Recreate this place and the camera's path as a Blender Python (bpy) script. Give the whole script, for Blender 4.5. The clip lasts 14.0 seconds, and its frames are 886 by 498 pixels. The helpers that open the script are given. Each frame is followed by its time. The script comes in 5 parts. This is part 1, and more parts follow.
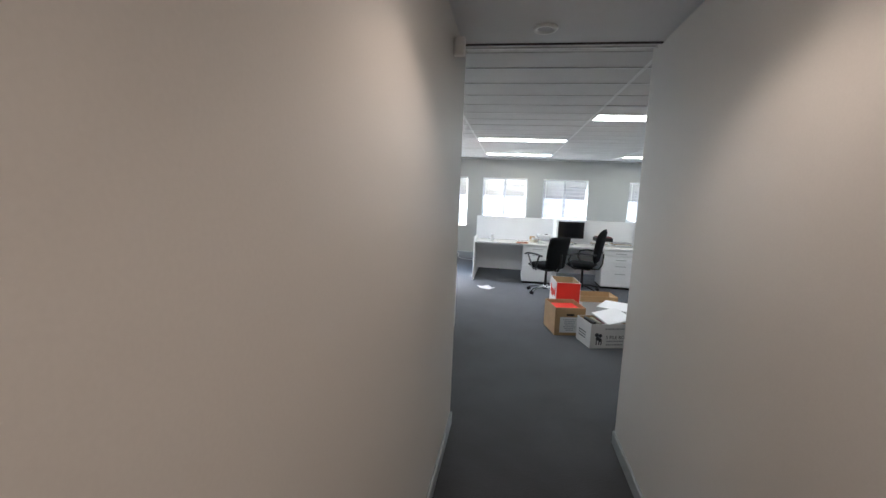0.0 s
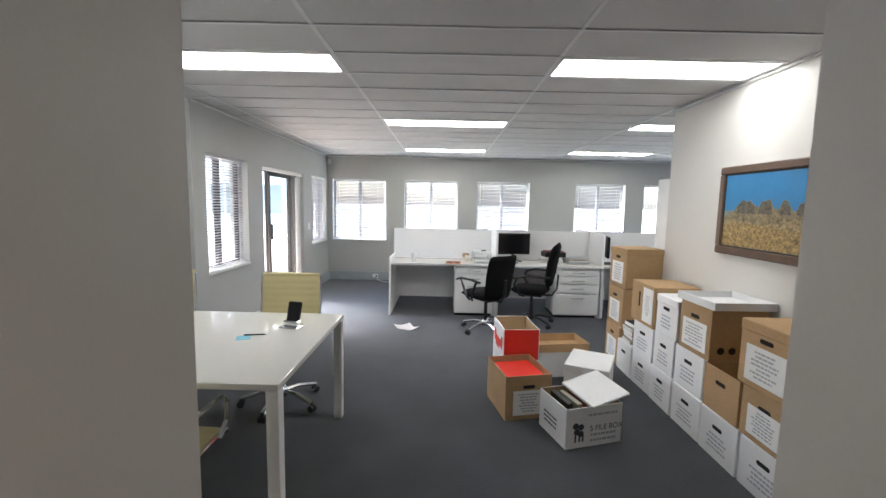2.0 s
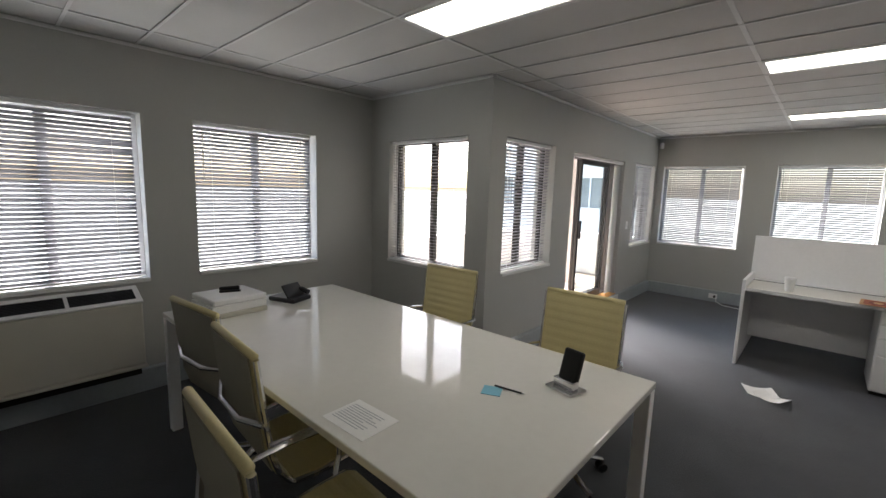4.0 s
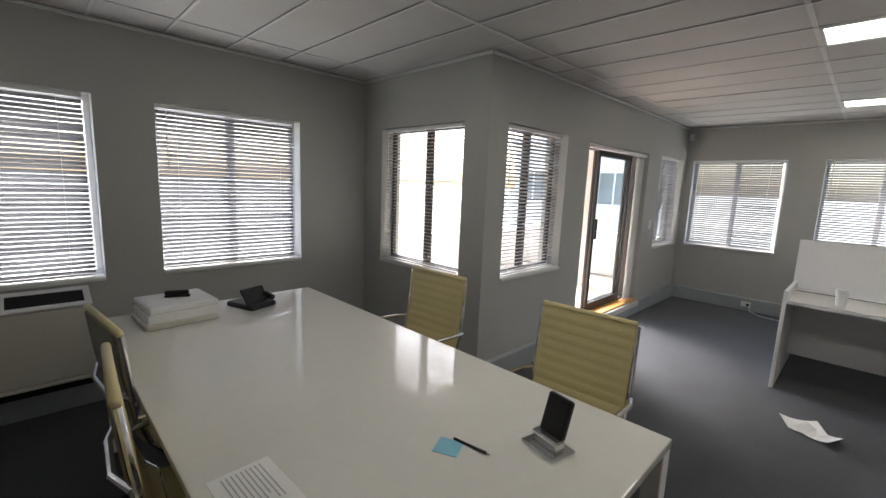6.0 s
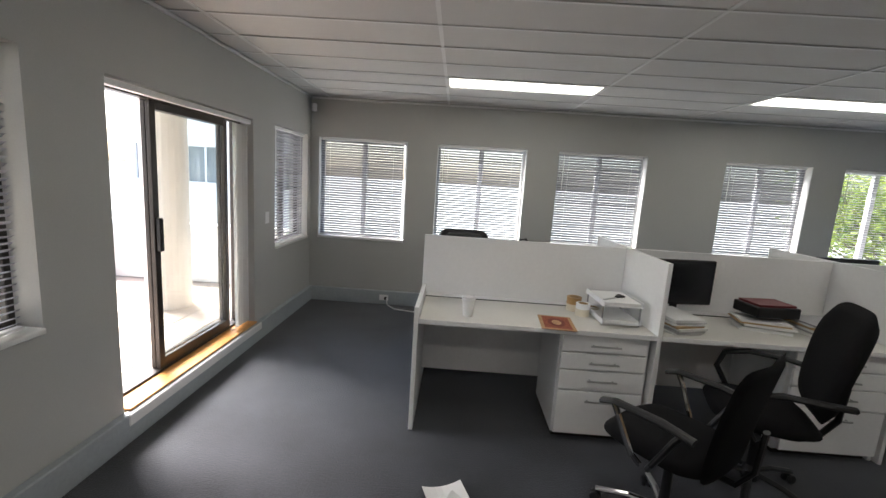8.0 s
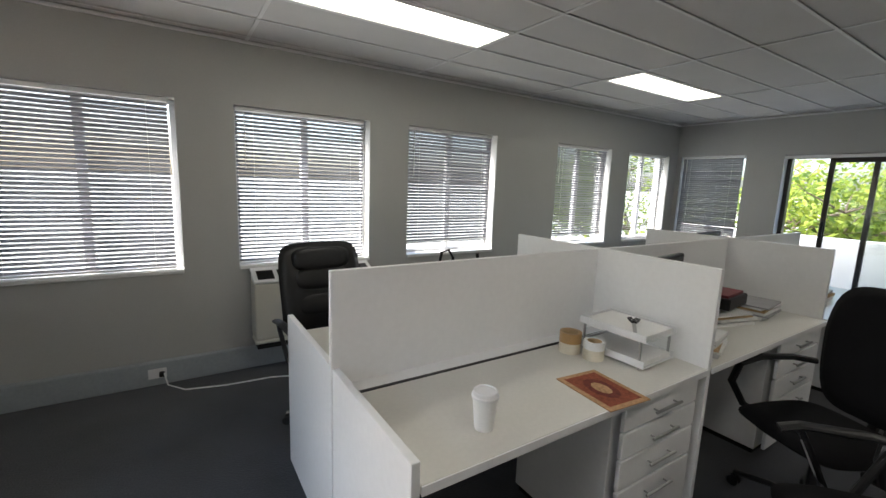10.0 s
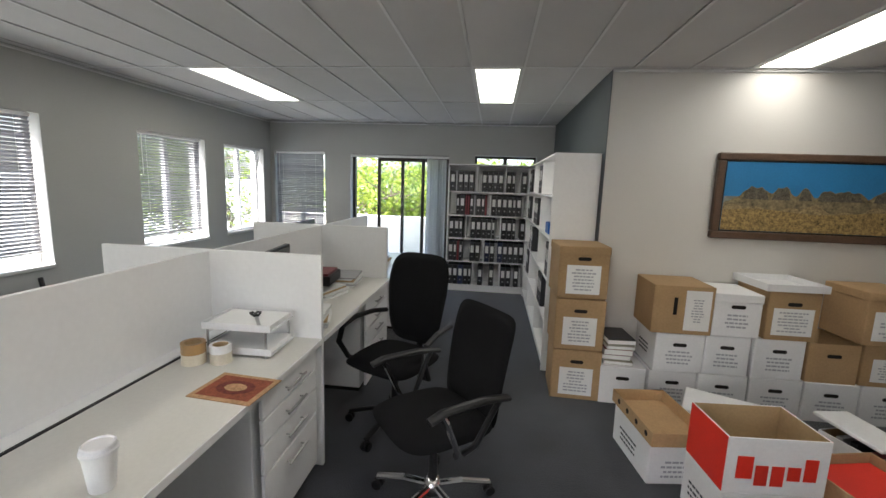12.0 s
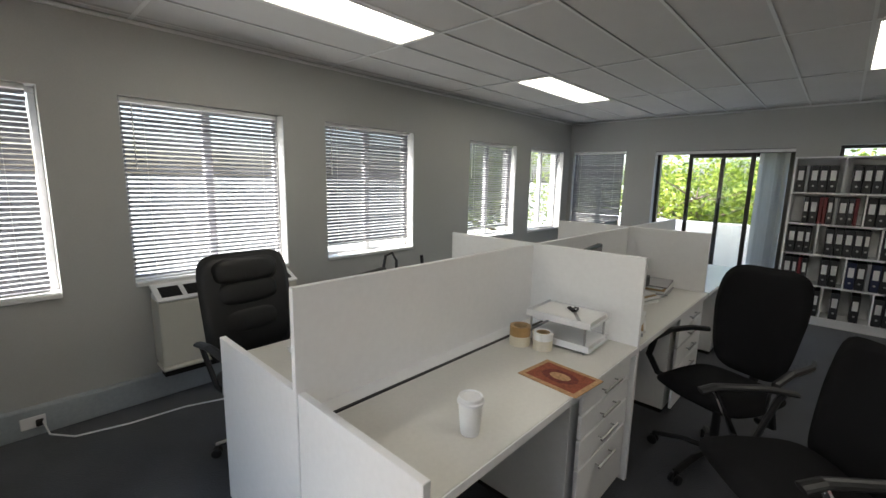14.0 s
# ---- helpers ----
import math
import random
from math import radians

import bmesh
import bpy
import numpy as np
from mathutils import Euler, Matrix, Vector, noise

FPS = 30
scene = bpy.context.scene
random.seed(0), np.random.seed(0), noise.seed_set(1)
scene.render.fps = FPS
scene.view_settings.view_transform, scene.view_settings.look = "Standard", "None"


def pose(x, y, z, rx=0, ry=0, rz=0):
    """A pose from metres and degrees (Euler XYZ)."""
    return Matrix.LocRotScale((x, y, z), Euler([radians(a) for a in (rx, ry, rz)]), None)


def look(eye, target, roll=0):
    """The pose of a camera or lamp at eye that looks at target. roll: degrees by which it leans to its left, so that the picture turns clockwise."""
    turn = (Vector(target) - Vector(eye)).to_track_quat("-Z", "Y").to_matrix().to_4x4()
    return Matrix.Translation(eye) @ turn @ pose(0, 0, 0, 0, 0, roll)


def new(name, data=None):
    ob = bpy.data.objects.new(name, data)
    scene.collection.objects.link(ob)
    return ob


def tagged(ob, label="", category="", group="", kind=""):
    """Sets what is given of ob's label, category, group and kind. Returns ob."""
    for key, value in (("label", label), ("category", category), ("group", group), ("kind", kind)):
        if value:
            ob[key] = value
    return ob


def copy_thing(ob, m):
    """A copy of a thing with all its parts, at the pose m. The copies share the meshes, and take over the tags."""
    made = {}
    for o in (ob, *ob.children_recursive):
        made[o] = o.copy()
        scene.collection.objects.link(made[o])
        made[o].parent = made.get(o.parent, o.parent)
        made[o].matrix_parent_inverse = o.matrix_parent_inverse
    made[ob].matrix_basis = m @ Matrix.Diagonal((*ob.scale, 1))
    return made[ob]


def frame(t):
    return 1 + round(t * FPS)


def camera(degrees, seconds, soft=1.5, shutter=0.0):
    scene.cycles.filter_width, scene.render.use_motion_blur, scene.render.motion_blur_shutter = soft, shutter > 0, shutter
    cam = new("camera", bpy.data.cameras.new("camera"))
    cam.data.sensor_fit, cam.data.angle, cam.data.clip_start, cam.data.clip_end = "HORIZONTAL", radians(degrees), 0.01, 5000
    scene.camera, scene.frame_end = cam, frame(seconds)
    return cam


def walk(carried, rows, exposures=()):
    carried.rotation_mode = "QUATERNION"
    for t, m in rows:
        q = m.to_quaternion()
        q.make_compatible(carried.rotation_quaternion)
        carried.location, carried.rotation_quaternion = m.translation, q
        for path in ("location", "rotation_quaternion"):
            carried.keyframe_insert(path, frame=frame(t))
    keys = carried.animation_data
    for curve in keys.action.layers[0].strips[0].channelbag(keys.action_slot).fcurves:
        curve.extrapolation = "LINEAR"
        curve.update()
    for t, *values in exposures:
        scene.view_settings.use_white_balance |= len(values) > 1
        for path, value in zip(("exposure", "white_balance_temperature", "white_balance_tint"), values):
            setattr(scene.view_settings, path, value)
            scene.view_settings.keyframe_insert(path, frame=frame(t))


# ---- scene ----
cam = camera(93.0, 14.0)
PATH = [
    (0, (0.576, -6.655, 1.594), (0.274, -4.696, 1.327), 2.3),
    (0.5, (0.624, -6.2, 1.598), (0.463, -4.225, 1.33), 2.0),
    (1, (0.703, -5.734, 1.586), (0.653, -3.746, 1.367), 1.5),
    (1.5, (0.750, -5.158, 1.553), (0.683, -3.168, 1.366), 1.2),
    (2, (0.707, -4.673, 1.548), (0.702, -2.684, 1.335), 1.2),
    (2.5, (0.727, -4.268, 1.541), (0.566, -2.287, 1.315), 1.1),
    (3, (0.649, -3.934, 1.526), (0.183, -2.005, 1.274), 2.1),
    (3.5, (0.517, -3.713, 1.544), (-0.447, -1.981, 1.279), 1.8),
    (3.7, (0.475, -3.662, 1.54), (-0.727, -2.086, 1.274), 1.5),
    (5.8, (0.398, -3.279, 1.499), (-1.122, -2.013, 1.202), 2.1),
    (6, (0.343, -3.151, 1.528), (-1.056, -1.756, 1.223), 2.3),
    (6.5, (0.3, -2.747, 1.524), (-0.58, -0.976, 1.223), 2.2),
    (7, (0.334, -2.264, 1.536), (-0.197, -0.358, 1.244), 1.7),
    (7.2, (0.326, -2.089, 1.57), (-0.028, -0.145, 1.262), 2.8),
    (9.3, (-0.296, -0.283, 1.494), (-0.014, 1.67, 1.169), 1.5),
    (9.5, (-0.361, -0.116, 1.471), (0.085, 1.809, 1.164), 1.1),
    (10, (-0.506, 0.224, 1.492), (0.566, 1.884, 1.184), 2.1),
    (10.5, (-0.617, 0.312, 1.534), (0.979, 1.483, 1.245), 0.7),
    (11, (-0.621, 0.292, 1.547), (1.186, 1.098, 1.254), 0.7),
    (11.5, (-0.611, 0.254, 1.551), (1.316, 0.714, 1.273), 1.6),
    (12, (-0.61, 0.185, 1.556), (1.354, 0.41, 1.254), 1.9),
    (12.5, (-0.611, 0.186, 1.549), (1.357, 0.388, 1.254), 1.9),
    (13, (-0.607, 0.251, 1.54), (1.319, 0.697, 1.238), 1.3),
    (13.5, (-0.63, 0.316, 1.53), (1.164, 1.142, 1.216), 1.4),
    (14, (-0.676, 0.404, 1.526), (0.762, 1.755, 1.202), 1.2),
]
walk(cam, [(t, look(eye, target, roll)) for t, eye, target, roll in PATH],
     [(0, 4.05, 5500, 12), (0.5, 4.15, 5200, 11), (1, 4.35, 5100, 12), (1.5, 4.3, 5500, 13), (2, 3.9, 5800, 14), (2.5, 3.4, 6050, 14), (3.2, 2.9, 6200, 15), (7, 2.8, 6200, 15), (9.3, 2.7, 6100, 14), (10.5, 2.6, 6300, 13), (11.5, 2.95, 6200, 14), (12.5, 3.1, 6150, 14), (14, 2.65, 6300, 13)])

# ---- light ----
world = bpy.data.worlds.new("world")
scene.world = world
world.use_nodes = True
wn = world.node_tree.nodes
sky = wn.new("ShaderNodeTexSky")
sky.sky_type = "NISHITA"
sky.sun_disc = False
sky.dust_density = 4.0
sky.sun_elevation, sky.sun_rotation = radians(47), radians(300)
wn["Background"].inputs["Strength"].default_value = 0.15
world.node_tree.links.new(sky.outputs["Color"], wn["Background"].inputs["Color"])
sun = new("sun", bpy.data.lights.new("sun", "SUN"))
sun.data.energy, sun.data.angle, sun.data.color = 3.4, radians(28), (1, 0.96, 0.9)
sun.matrix_world = look((-5, 2.9, 6.2), (0, 0, 0))


# ---- materials ----
def material(name, color, rough=0.5, metal=0.0, vary=0.06, scale=6.0, fine=120.0, bump=0.0, coat=0.0, spec=0.5, rnd=0.0, sheen=0.0):
    """Principled paint with two scales of variation and a fine relief."""
    m = bpy.data.materials.new(name)
    m.use_nodes = True
    nt, nd = m.node_tree, m.node_tree.nodes
    b = nd["Principled BSDF"]
    b.inputs["Roughness"].default_value, b.inputs["Metallic"].default_value = rough, metal
    b.inputs["Coat Weight"].default_value, b.inputs["Specular IOR Level"].default_value = coat, spec
    b.inputs["Sheen Weight"].default_value = sheen
    co = nd.new("ShaderNodeTexCoord")
    n1, n2 = nd.new("ShaderNodeTexNoise"), nd.new("ShaderNodeTexNoise")
    n1.inputs["Scale"].default_value, n1.inputs["Detail"].default_value = scale, 5
    n2.inputs["Scale"].default_value, n2.inputs["Detail"].default_value = fine, 3
    add = nd.new("ShaderNodeMath")
    add.operation = "ADD"
    for n in (n1, n2):
        nt.links.new(co.outputs["Object"], n.inputs["Vector"])
    nt.links.new(n1.outputs["Fac"], add.inputs[0])
    nt.links.new(n2.outputs["Fac"], add.inputs[1])
    mp = nd.new("ShaderNodeMapRange")
    mp.inputs["From Min"].default_value, mp.inputs["From Max"].default_value = 0.6, 1.4
    mp.inputs["To Min"].default_value, mp.inputs["To Max"].default_value = 1 - vary, 1 + vary
    nt.links.new(add.outputs[0], mp.inputs["Value"])
    last = mp.outputs[0]
    if rnd:
        info, mr, mul = nd.new("ShaderNodeObjectInfo"), nd.new("ShaderNodeMapRange"), nd.new("ShaderNodeMath")
        mr.inputs["To Min"].default_value, mr.inputs["To Max"].default_value = 1 - rnd, 1 + rnd
        mul.operation = "MULTIPLY"
        nt.links.new(info.outputs["Random"], mr.inputs["Value"])
        nt.links.new(mr.outputs[0], mul.inputs[0])
        nt.links.new(last, mul.inputs[1])
        last = mul.outputs[0]
    vm = nd.new("ShaderNodeVectorMath")
    vm.operation = "SCALE"
    vm.inputs[0].default_value = color
    nt.links.new(last, vm.inputs["Scale"])
    nt.links.new(vm.outputs[0], b.inputs["Base Color"])
    if bump:
        bp = nd.new("ShaderNodeBump")
        bp.inputs["Strength"].default_value, bp.inputs["Distance"].default_value = bump, 0.004
        nt.links.new(n2.outputs["Fac"], bp.inputs["Height"])
        nt.links.new(bp.outputs[0], b.inputs["Normal"])
    return m


def glowing(name, color, strength):
    m = bpy.data.materials.new(name)
    m.use_nodes = True
    b = m.node_tree.nodes["Principled BSDF"]
    b.inputs["Base Color"].default_value = (0.8, 0.8, 0.75, 1)
    b.inputs["Emission Color"].default_value, b.inputs["Emission Strength"].default_value = (*color, 1), strength
    return m


def see_through(name, color, amount):
    """Diffuse sheet that lets part of the light through."""
    m = bpy.data.materials.new(name)
    m.use_nodes = True
    nt, nd = m.node_tree, m.node_tree.nodes
    tr, mix = nd.new("ShaderNodeBsdfTranslucent"), nd.new("ShaderNodeMixShader")
    b = nd["Principled BSDF"]
    info, hs = nd.new("ShaderNodeObjectInfo"), nd.new("ShaderNodeMapRange")
    hs.inputs["To Min"].default_value, hs.inputs["To Max"].default_value = 0.8, 1.1
    vm = nd.new("ShaderNodeVectorMath")
    vm.operation = "SCALE"
    vm.inputs[0].default_value = color
    nt.links.new(info.outputs["Random"], hs.inputs["Value"])
    nt.links.new(hs.outputs[0], vm.inputs["Scale"])
    nt.links.new(vm.outputs[0], b.inputs["Base Color"])
    nt.links.new(vm.outputs[0], tr.inputs["Color"])
    b.inputs["Roughness"].default_value = 0.45
    mix.inputs[0].default_value = amount
    nt.links.new(b.outputs[0], mix.inputs[1])
    nt.links.new(tr.outputs[0], mix.inputs[2])
    nt.links.new(mix.outputs[0], nd["Material Output"].inputs["Surface"])
    return m


def glass_material():
    m = bpy.data.materials.new("window_glass")
    m.use_nodes = True
    nt, nd = m.node_tree, m.node_tree.nodes
    tr, gl, mix = nd.new("ShaderNodeBsdfTransparent"), nd.new("ShaderNodeBsdfGlossy"), nd.new("ShaderNodeMixShader")
    tr.inputs["Color"].default_value = (0.93, 0.95, 0.94, 1)
    gl.inputs["Roughness"].default_value = 0.02
    mix.inputs[0].default_value = 0.05
    nt.links.new(tr.outputs[0], mix.inputs[1])
    nt.links.new(gl.outputs[0], mix.inputs[2])
    nt.links.new(mix.outputs[0], nd["Material Output"].inputs["Surface"])
    return m


def leaf_material():
    m = bpy.data.materials.new("leaf")
    m.use_nodes = True
    nt, nd = m.node_tree, m.node_tree.nodes
    geo, ramp = nd.new("ShaderNodeNewGeometry"), nd.new("ShaderNodeValToRGB")
    ramp.color_ramp.elements[0].color, ramp.color_ramp.elements[1].color = (0.06, 0.12, 0.012, 1), (0.28, 0.34, 0.04, 1)
    tr, mix, b = nd.new("ShaderNodeBsdfTranslucent"), nd.new("ShaderNodeMixShader"), nd["Principled BSDF"]
    mix.inputs[0].default_value = 0.5
    nt.links.new(geo.outputs["Random Per Island"], ramp.inputs["Fac"])
    nt.links.new(ramp.outputs[0], b.inputs["Base Color"])
    nt.links.new(ramp.outputs[0], tr.inputs["Color"])
    nt.links.new(b.outputs[0], mix.inputs[1])
    nt.links.new(tr.outputs[0], mix.inputs[2])
    nt.links.new(mix.outputs[0], nd["Material Output"].inputs["Surface"])
    return m


def carpet_material():
    m = material("carpet", (0.034, 0.037, 0.044), 0.95, vary=0.55, scale=2.6, fine=110, bump=0.9, spec=0.2, sheen=0.3)
    return m


WALL = material("wall_paint", (0.43, 0.43, 0.41), 0.55, vary=0.05, scale=1.3, fine=140, bump=0.04)
WALL_WARM = material("corridor_paint", (0.62, 0.60, 0.57), 0.5, vary=0.03, scale=1.1, fine=140, bump=0.02)
WALL_DARK = material("dark_grey_paint", (0.06, 0.072, 0.078), 0.6, vary=0.05, scale=1.5, fine=140, bump=0.12)
OUTSIDE = material("outside_plaster", (0.75, 0.74, 0.70), 0.8, vary=0.06, scale=2, fine=60, bump=0.3)
CARPET = carpet_material()
TILE = material("ceiling_tile", (0.58, 0.57, 0.56), 0.8, vary=0.05, scale=3, fine=180, bump=0.25)
TBAR = material("ceiling_grid", (0.68, 0.68, 0.67), 0.4, vary=0.03)
CEIL = material("plaster_ceiling", (0.62, 0.63, 0.64), 0.7, vary=0.03, bump=0.1)
SKIRT = material("skirting_paint", (0.33, 0.36, 0.38), 0.45, vary=0.10, scale=4, fine=50)
SILL = material("sill_paint", (0.72, 0.72, 0.70), 0.4, vary=0.04)
ALU = material("dark_aluminium", (0.05, 0.045, 0.04), 0.4, 0.6, vary=0.1)
WHITEALU = material("white_aluminium", (0.75, 0.75, 0.75), 0.4, vary=0.03)
# white slats typed mid-grey: their shade against the bright windows is in the colour
SLAT = see_through("shaded_blind_slat", (0.30, 0.30, 0.32), 0.04)
RAIL = material("blind_rail", (0.75, 0.75, 0.74), 0.4, vary=0.03)
GLASS = glass_material()
VANE = see_through("vane", (0.80, 0.80, 0.78), 0.65)
DIFFUSER = glowing("light_diffuser", (1.0, 0.96, 0.81), 0.95)
MELAMINE = material("white_melamine", (0.86, 0.86, 0.86), 0.38, vary=0.03, scale=2.5, fine=40, spec=0.4)
DESKTOP = material("cream_desktop", (0.66, 0.645, 0.60), 0.3, vary=0.05, scale=3, fine=60, spec=0.5)
GLOSSY = material("white_gloss_table", (0.72, 0.71, 0.67), 0.06, vary=0.03, scale=2, fine=30, coat=0.5, spec=0.6)
CHROME = material("chrome", (0.75, 0.75, 0.76), 0.12, 1.0, vary=0.05)
STEEL = material("brushed_steel", (0.45, 0.45, 0.45), 0.35, 1.0, vary=0.1, fine=200)
BLACKFAB = material("black_fabric", (0.006, 0.006, 0.007), 0.95, vary=0.3, scale=9, fine=400, bump=0.6, spec=0.2)
BLACKPL = material("black_plastic", (0.009, 0.009, 0.010), 0.42, vary=0.15, fine=150, spec=0.4)
BLACKLEA = material("black_leather", (0.008, 0.0075, 0.0075), 0.5, vary=0.2, scale=12, fine=160, bump=0.4)
CREAM = material("cream_leather", (0.64, 0.56, 0.30), 0.5, vary=0.08, scale=5, fine=130, bump=0.25)
CREAMBACK = material("cream_mesh_back", (0.30, 0.28, 0.22), 0.6, vary=0.08, scale=5, fine=200, bump=0.3)
KRAFT = material("kraft_cardboard", (0.42, 0.275, 0.14), 0.85, vary=0.14, scale=5, fine=70, bump=0.2, rnd=0.12)
KRAFTIN = material("inner_cardboard", (0.43, 0.30, 0.16), 0.9, vary=0.12, scale=5, fine=70, bump=0.2)
WHITEBOX = material("white_cardboard", (0.80, 0.80, 0.81), 0.65, vary=0.05, scale=5, fine=60, rnd=0.04)
PAPER = material("paper", (0.80, 0.80, 0.79), 0.8, vary=0.04, scale=12)
INK = material("ink", (0.04, 0.045, 0.06), 0.7)
GREYINK = material("faded_print", (0.40, 0.41, 0.45), 0.8)
DARK = material("dark_hole", (0.015, 0.012, 0.01), 0.9)
RED = material("red_card", (0.72, 0.03, 0.015), 0.55, vary=0.08)
BLUE = material("blue_note", (0.20, 0.48, 0.62), 0.7)
BINDER = material("black_binder", (0.02, 0.02, 0.024), 0.45, vary=0.2, rnd=0.4)
NAVY = material("navy_binder", (0.025, 0.035, 0.10), 0.45, vary=0.2, rnd=0.3)
MAROON = material("maroon_binder", (0.16, 0.02, 0.025), 0.5, vary=0.2, rnd=0.3)
GREYBIND = material("grey_binder", (0.36, 0.36, 0.37), 0.6, vary=0.15, rnd=0.3)
WOOD = material("frame_wood", (0.10, 0.058, 0.036), 0.4, vary=0.3, scale=14, fine=90, bump=0.3)
TERRA = material("terracotta_tile", (0.60, 0.49, 0.40), 0.6, vary=0.15, rnd=0.12)
BEIGE = material("beige_plastic", (0.55, 0.53, 0.46), 0.5, vary=0.04)
SCREEN = material("screen", (0.010, 0.010, 0.012), 0.15, vary=0.1, spec=0.5)
BARK = material("bark", (0.10, 0.075, 0.05), 0.9, vary=0.35, scale=8, fine=40, bump=0.8)
LEAF = leaf_material()
GROUND = material("garden_ground", (0.30, 0.30, 0.27), 0.95, vary=0.3, scale=0.4, fine=8, bump=0.5)
KRAFTTAPE = material("brown_tape", (0.42, 0.25, 0.10), 0.35, vary=0.1)
CLEARTAPE = material("clear_tape", (0.66, 0.60, 0.48), 0.3, vary=0.08)
ORANGEWOOD = material("timber_threshold", (0.50, 0.24, 0.06), 0.4, vary=0.25, scale=16, fine=60)


# ---- helpers for shapes ----
def obj(name, bm, mat, parent=None, smooth=False, label=""):
    me = bpy.data.meshes.new(name)
    bm.normal_update()
    bm.to_mesh(me)
    bm.free()
    me.materials.append(mat)
    if smooth:
        me.polygons.foreach_set("use_smooth", [True] * len(me.polygons))
    ob = new(name, me)
    if parent is not None:
        ob.parent = parent
    if label:
        ob["label"] = label
    return ob


def part(name, bm, mat, parent, label="", smooth=False):
    return obj(name, bm, mat, parent, smooth, label)


def thing(name, m, label, category, group="", kind=""):
    e = new(name)
    e.empty_display_size = 0.1
    e.matrix_basis = m
    return tagged(e, label, category, group, kind)


def box(x0, y0, z0, x1, y1, z1, bevel=0.0, bm=None, m=None, seg=1):
    """A box, alone or added to bm."""
    b = bmesh.new()
    bmesh.ops.create_cube(b, size=1, matrix=Matrix.LocRotScale(((x0 + x1) / 2, (y0 + y1) / 2, (z0 + z1) / 2), None, (abs(x1 - x0), abs(y1 - y0), abs(z1 - z0))))
    if bevel:
        bmesh.ops.bevel(b, geom=b.edges[:], offset=bevel, segments=seg, affect="EDGES", profile=0.5)
    return merge(bm, b, m)


def merge(bm, b, m=None):
    if m is not None:
        bmesh.ops.transform(b, matrix=m, verts=b.verts)
    if bm is None:
        return b
    me = bpy.data.meshes.new("tmp")
    b.to_mesh(me)
    b.free()
    bm.from_mesh(me)
    bpy.data.meshes.remove(me)
    return bm


def rod(p, q, r, r2=None, seg=12, bm=None):
    b = bmesh.new()
    p, q = Vector(p), Vector(q)
    d = q - p
    m = Matrix.Translation((p + q) / 2) @ d.to_track_quat("Z", "Y").to_matrix().to_4x4()
    bmesh.ops.create_cone(b, cap_ends=True, segments=seg, radius1=r, radius2=r if r2 is None else r2, depth=d.length, matrix=m)
    return merge(bm, b)


def tube(points, r, seg=8, bm=None, flat=1.0):
    """A bent bar through the points."""
    b = bmesh.new()
    pts = [Vector(p) for p in points]
    rings = []
    for i, p in enumerate(pts):
        d = (pts[min(i + 1, len(pts) - 1)] - pts[max(i - 1, 0)]).normalized()
        ref = Vector((1, 0, 0)) if abs(d.x) < 0.9 else Vector((0, 1, 0))
        u = (ref - d * ref.dot(d)).normalized()
        v = d.cross(u)
        rings.append([b.verts.new(p + r * (math.cos(2 * math.pi * k / seg) * u + flat * math.sin(2 * math.pi * k / seg) * v)) for k in range(seg)])
    for a, c in zip(rings, rings[1:]):
        for k in range(seg):
            b.faces.new((a[k], a[(k + 1) % seg], c[(k + 1) % seg], c[k]))
    b.faces.new(rings[0][::-1])
    b.faces.new(rings[-1])
    return merge(bm, b)


def arc(cx, cy, r, a0, a1, n):
    return [(cx + r * math.cos(radians(a0 + (a1 - a0) * i / n)), cy + r * math.sin(radians(a0 + (a1 - a0) * i / n))) for i in range(n + 1)]


def lathe(profile, seg=24, bm=None, m=None):
    """A turned shape from (radius, height) pairs."""
    b = bmesh.new()
    rings = [[b.verts.new((r * math.cos(2 * math.pi * k / seg), r * math.sin(2 * math.pi * k / seg), z)) for k in range(seg)] for r, z in profile]
    for a, c in zip(rings, rings[1:]):
        for k in range(seg):
            b.faces.new((a[k], a[(k + 1) % seg], c[(k + 1) % seg], c[k]))
    b.faces.new(rings[0][::-1])
    b.faces.new(rings[-1])
    return merge(bm, b, m)


def cushion(w, d, t, bm=None, m=None, power=3.0, crown=0.35, n=10):
    """A padded slab with rounded outline, centred, of thickness t."""
    b = bmesh.new()
    grid = {}
    for side in (0, 1):
        for i in range(n + 1):
            for j in range(n + 1):
                u, v = 2 * i / n - 1, 2 * j / n - 1
                k = (abs(u) ** power + abs(v) ** power) ** (1 / power) if (u or v) else 0
                s = max(abs(u), abs(v)) / k if k else 1
                e = max(abs(u), abs(v))
                z = t / 2 * (1 - crown * e ** 2 if e < 1 else 0)
                if e == 1 and side == 1:
                    continue
                grid[side, i, j] = b.verts.new((w / 2 * u * s, d / 2 * v * s, z if side == 0 else -z))
    for side in (0, 1):
        for i in range(n):
            for j in range(n):
                q = [grid.get((side, a, c), grid.get((0, a, c))) for a, c in ((i, j), (i + 1, j), (i + 1, j + 1), (i, j + 1))]
                b.faces.new(q if side == 0 else q[::-1])
    return merge(bm, b, m)


# ---- the large structure ----
H, N, W, W2, NOTCH, E, S, P = 2.45, 3.705, -1.62, -3.155, -0.78, 5.795, -0.66, 2.82
XL, XR, YS, T = 0.25, 1.345, -3.92, 0.22


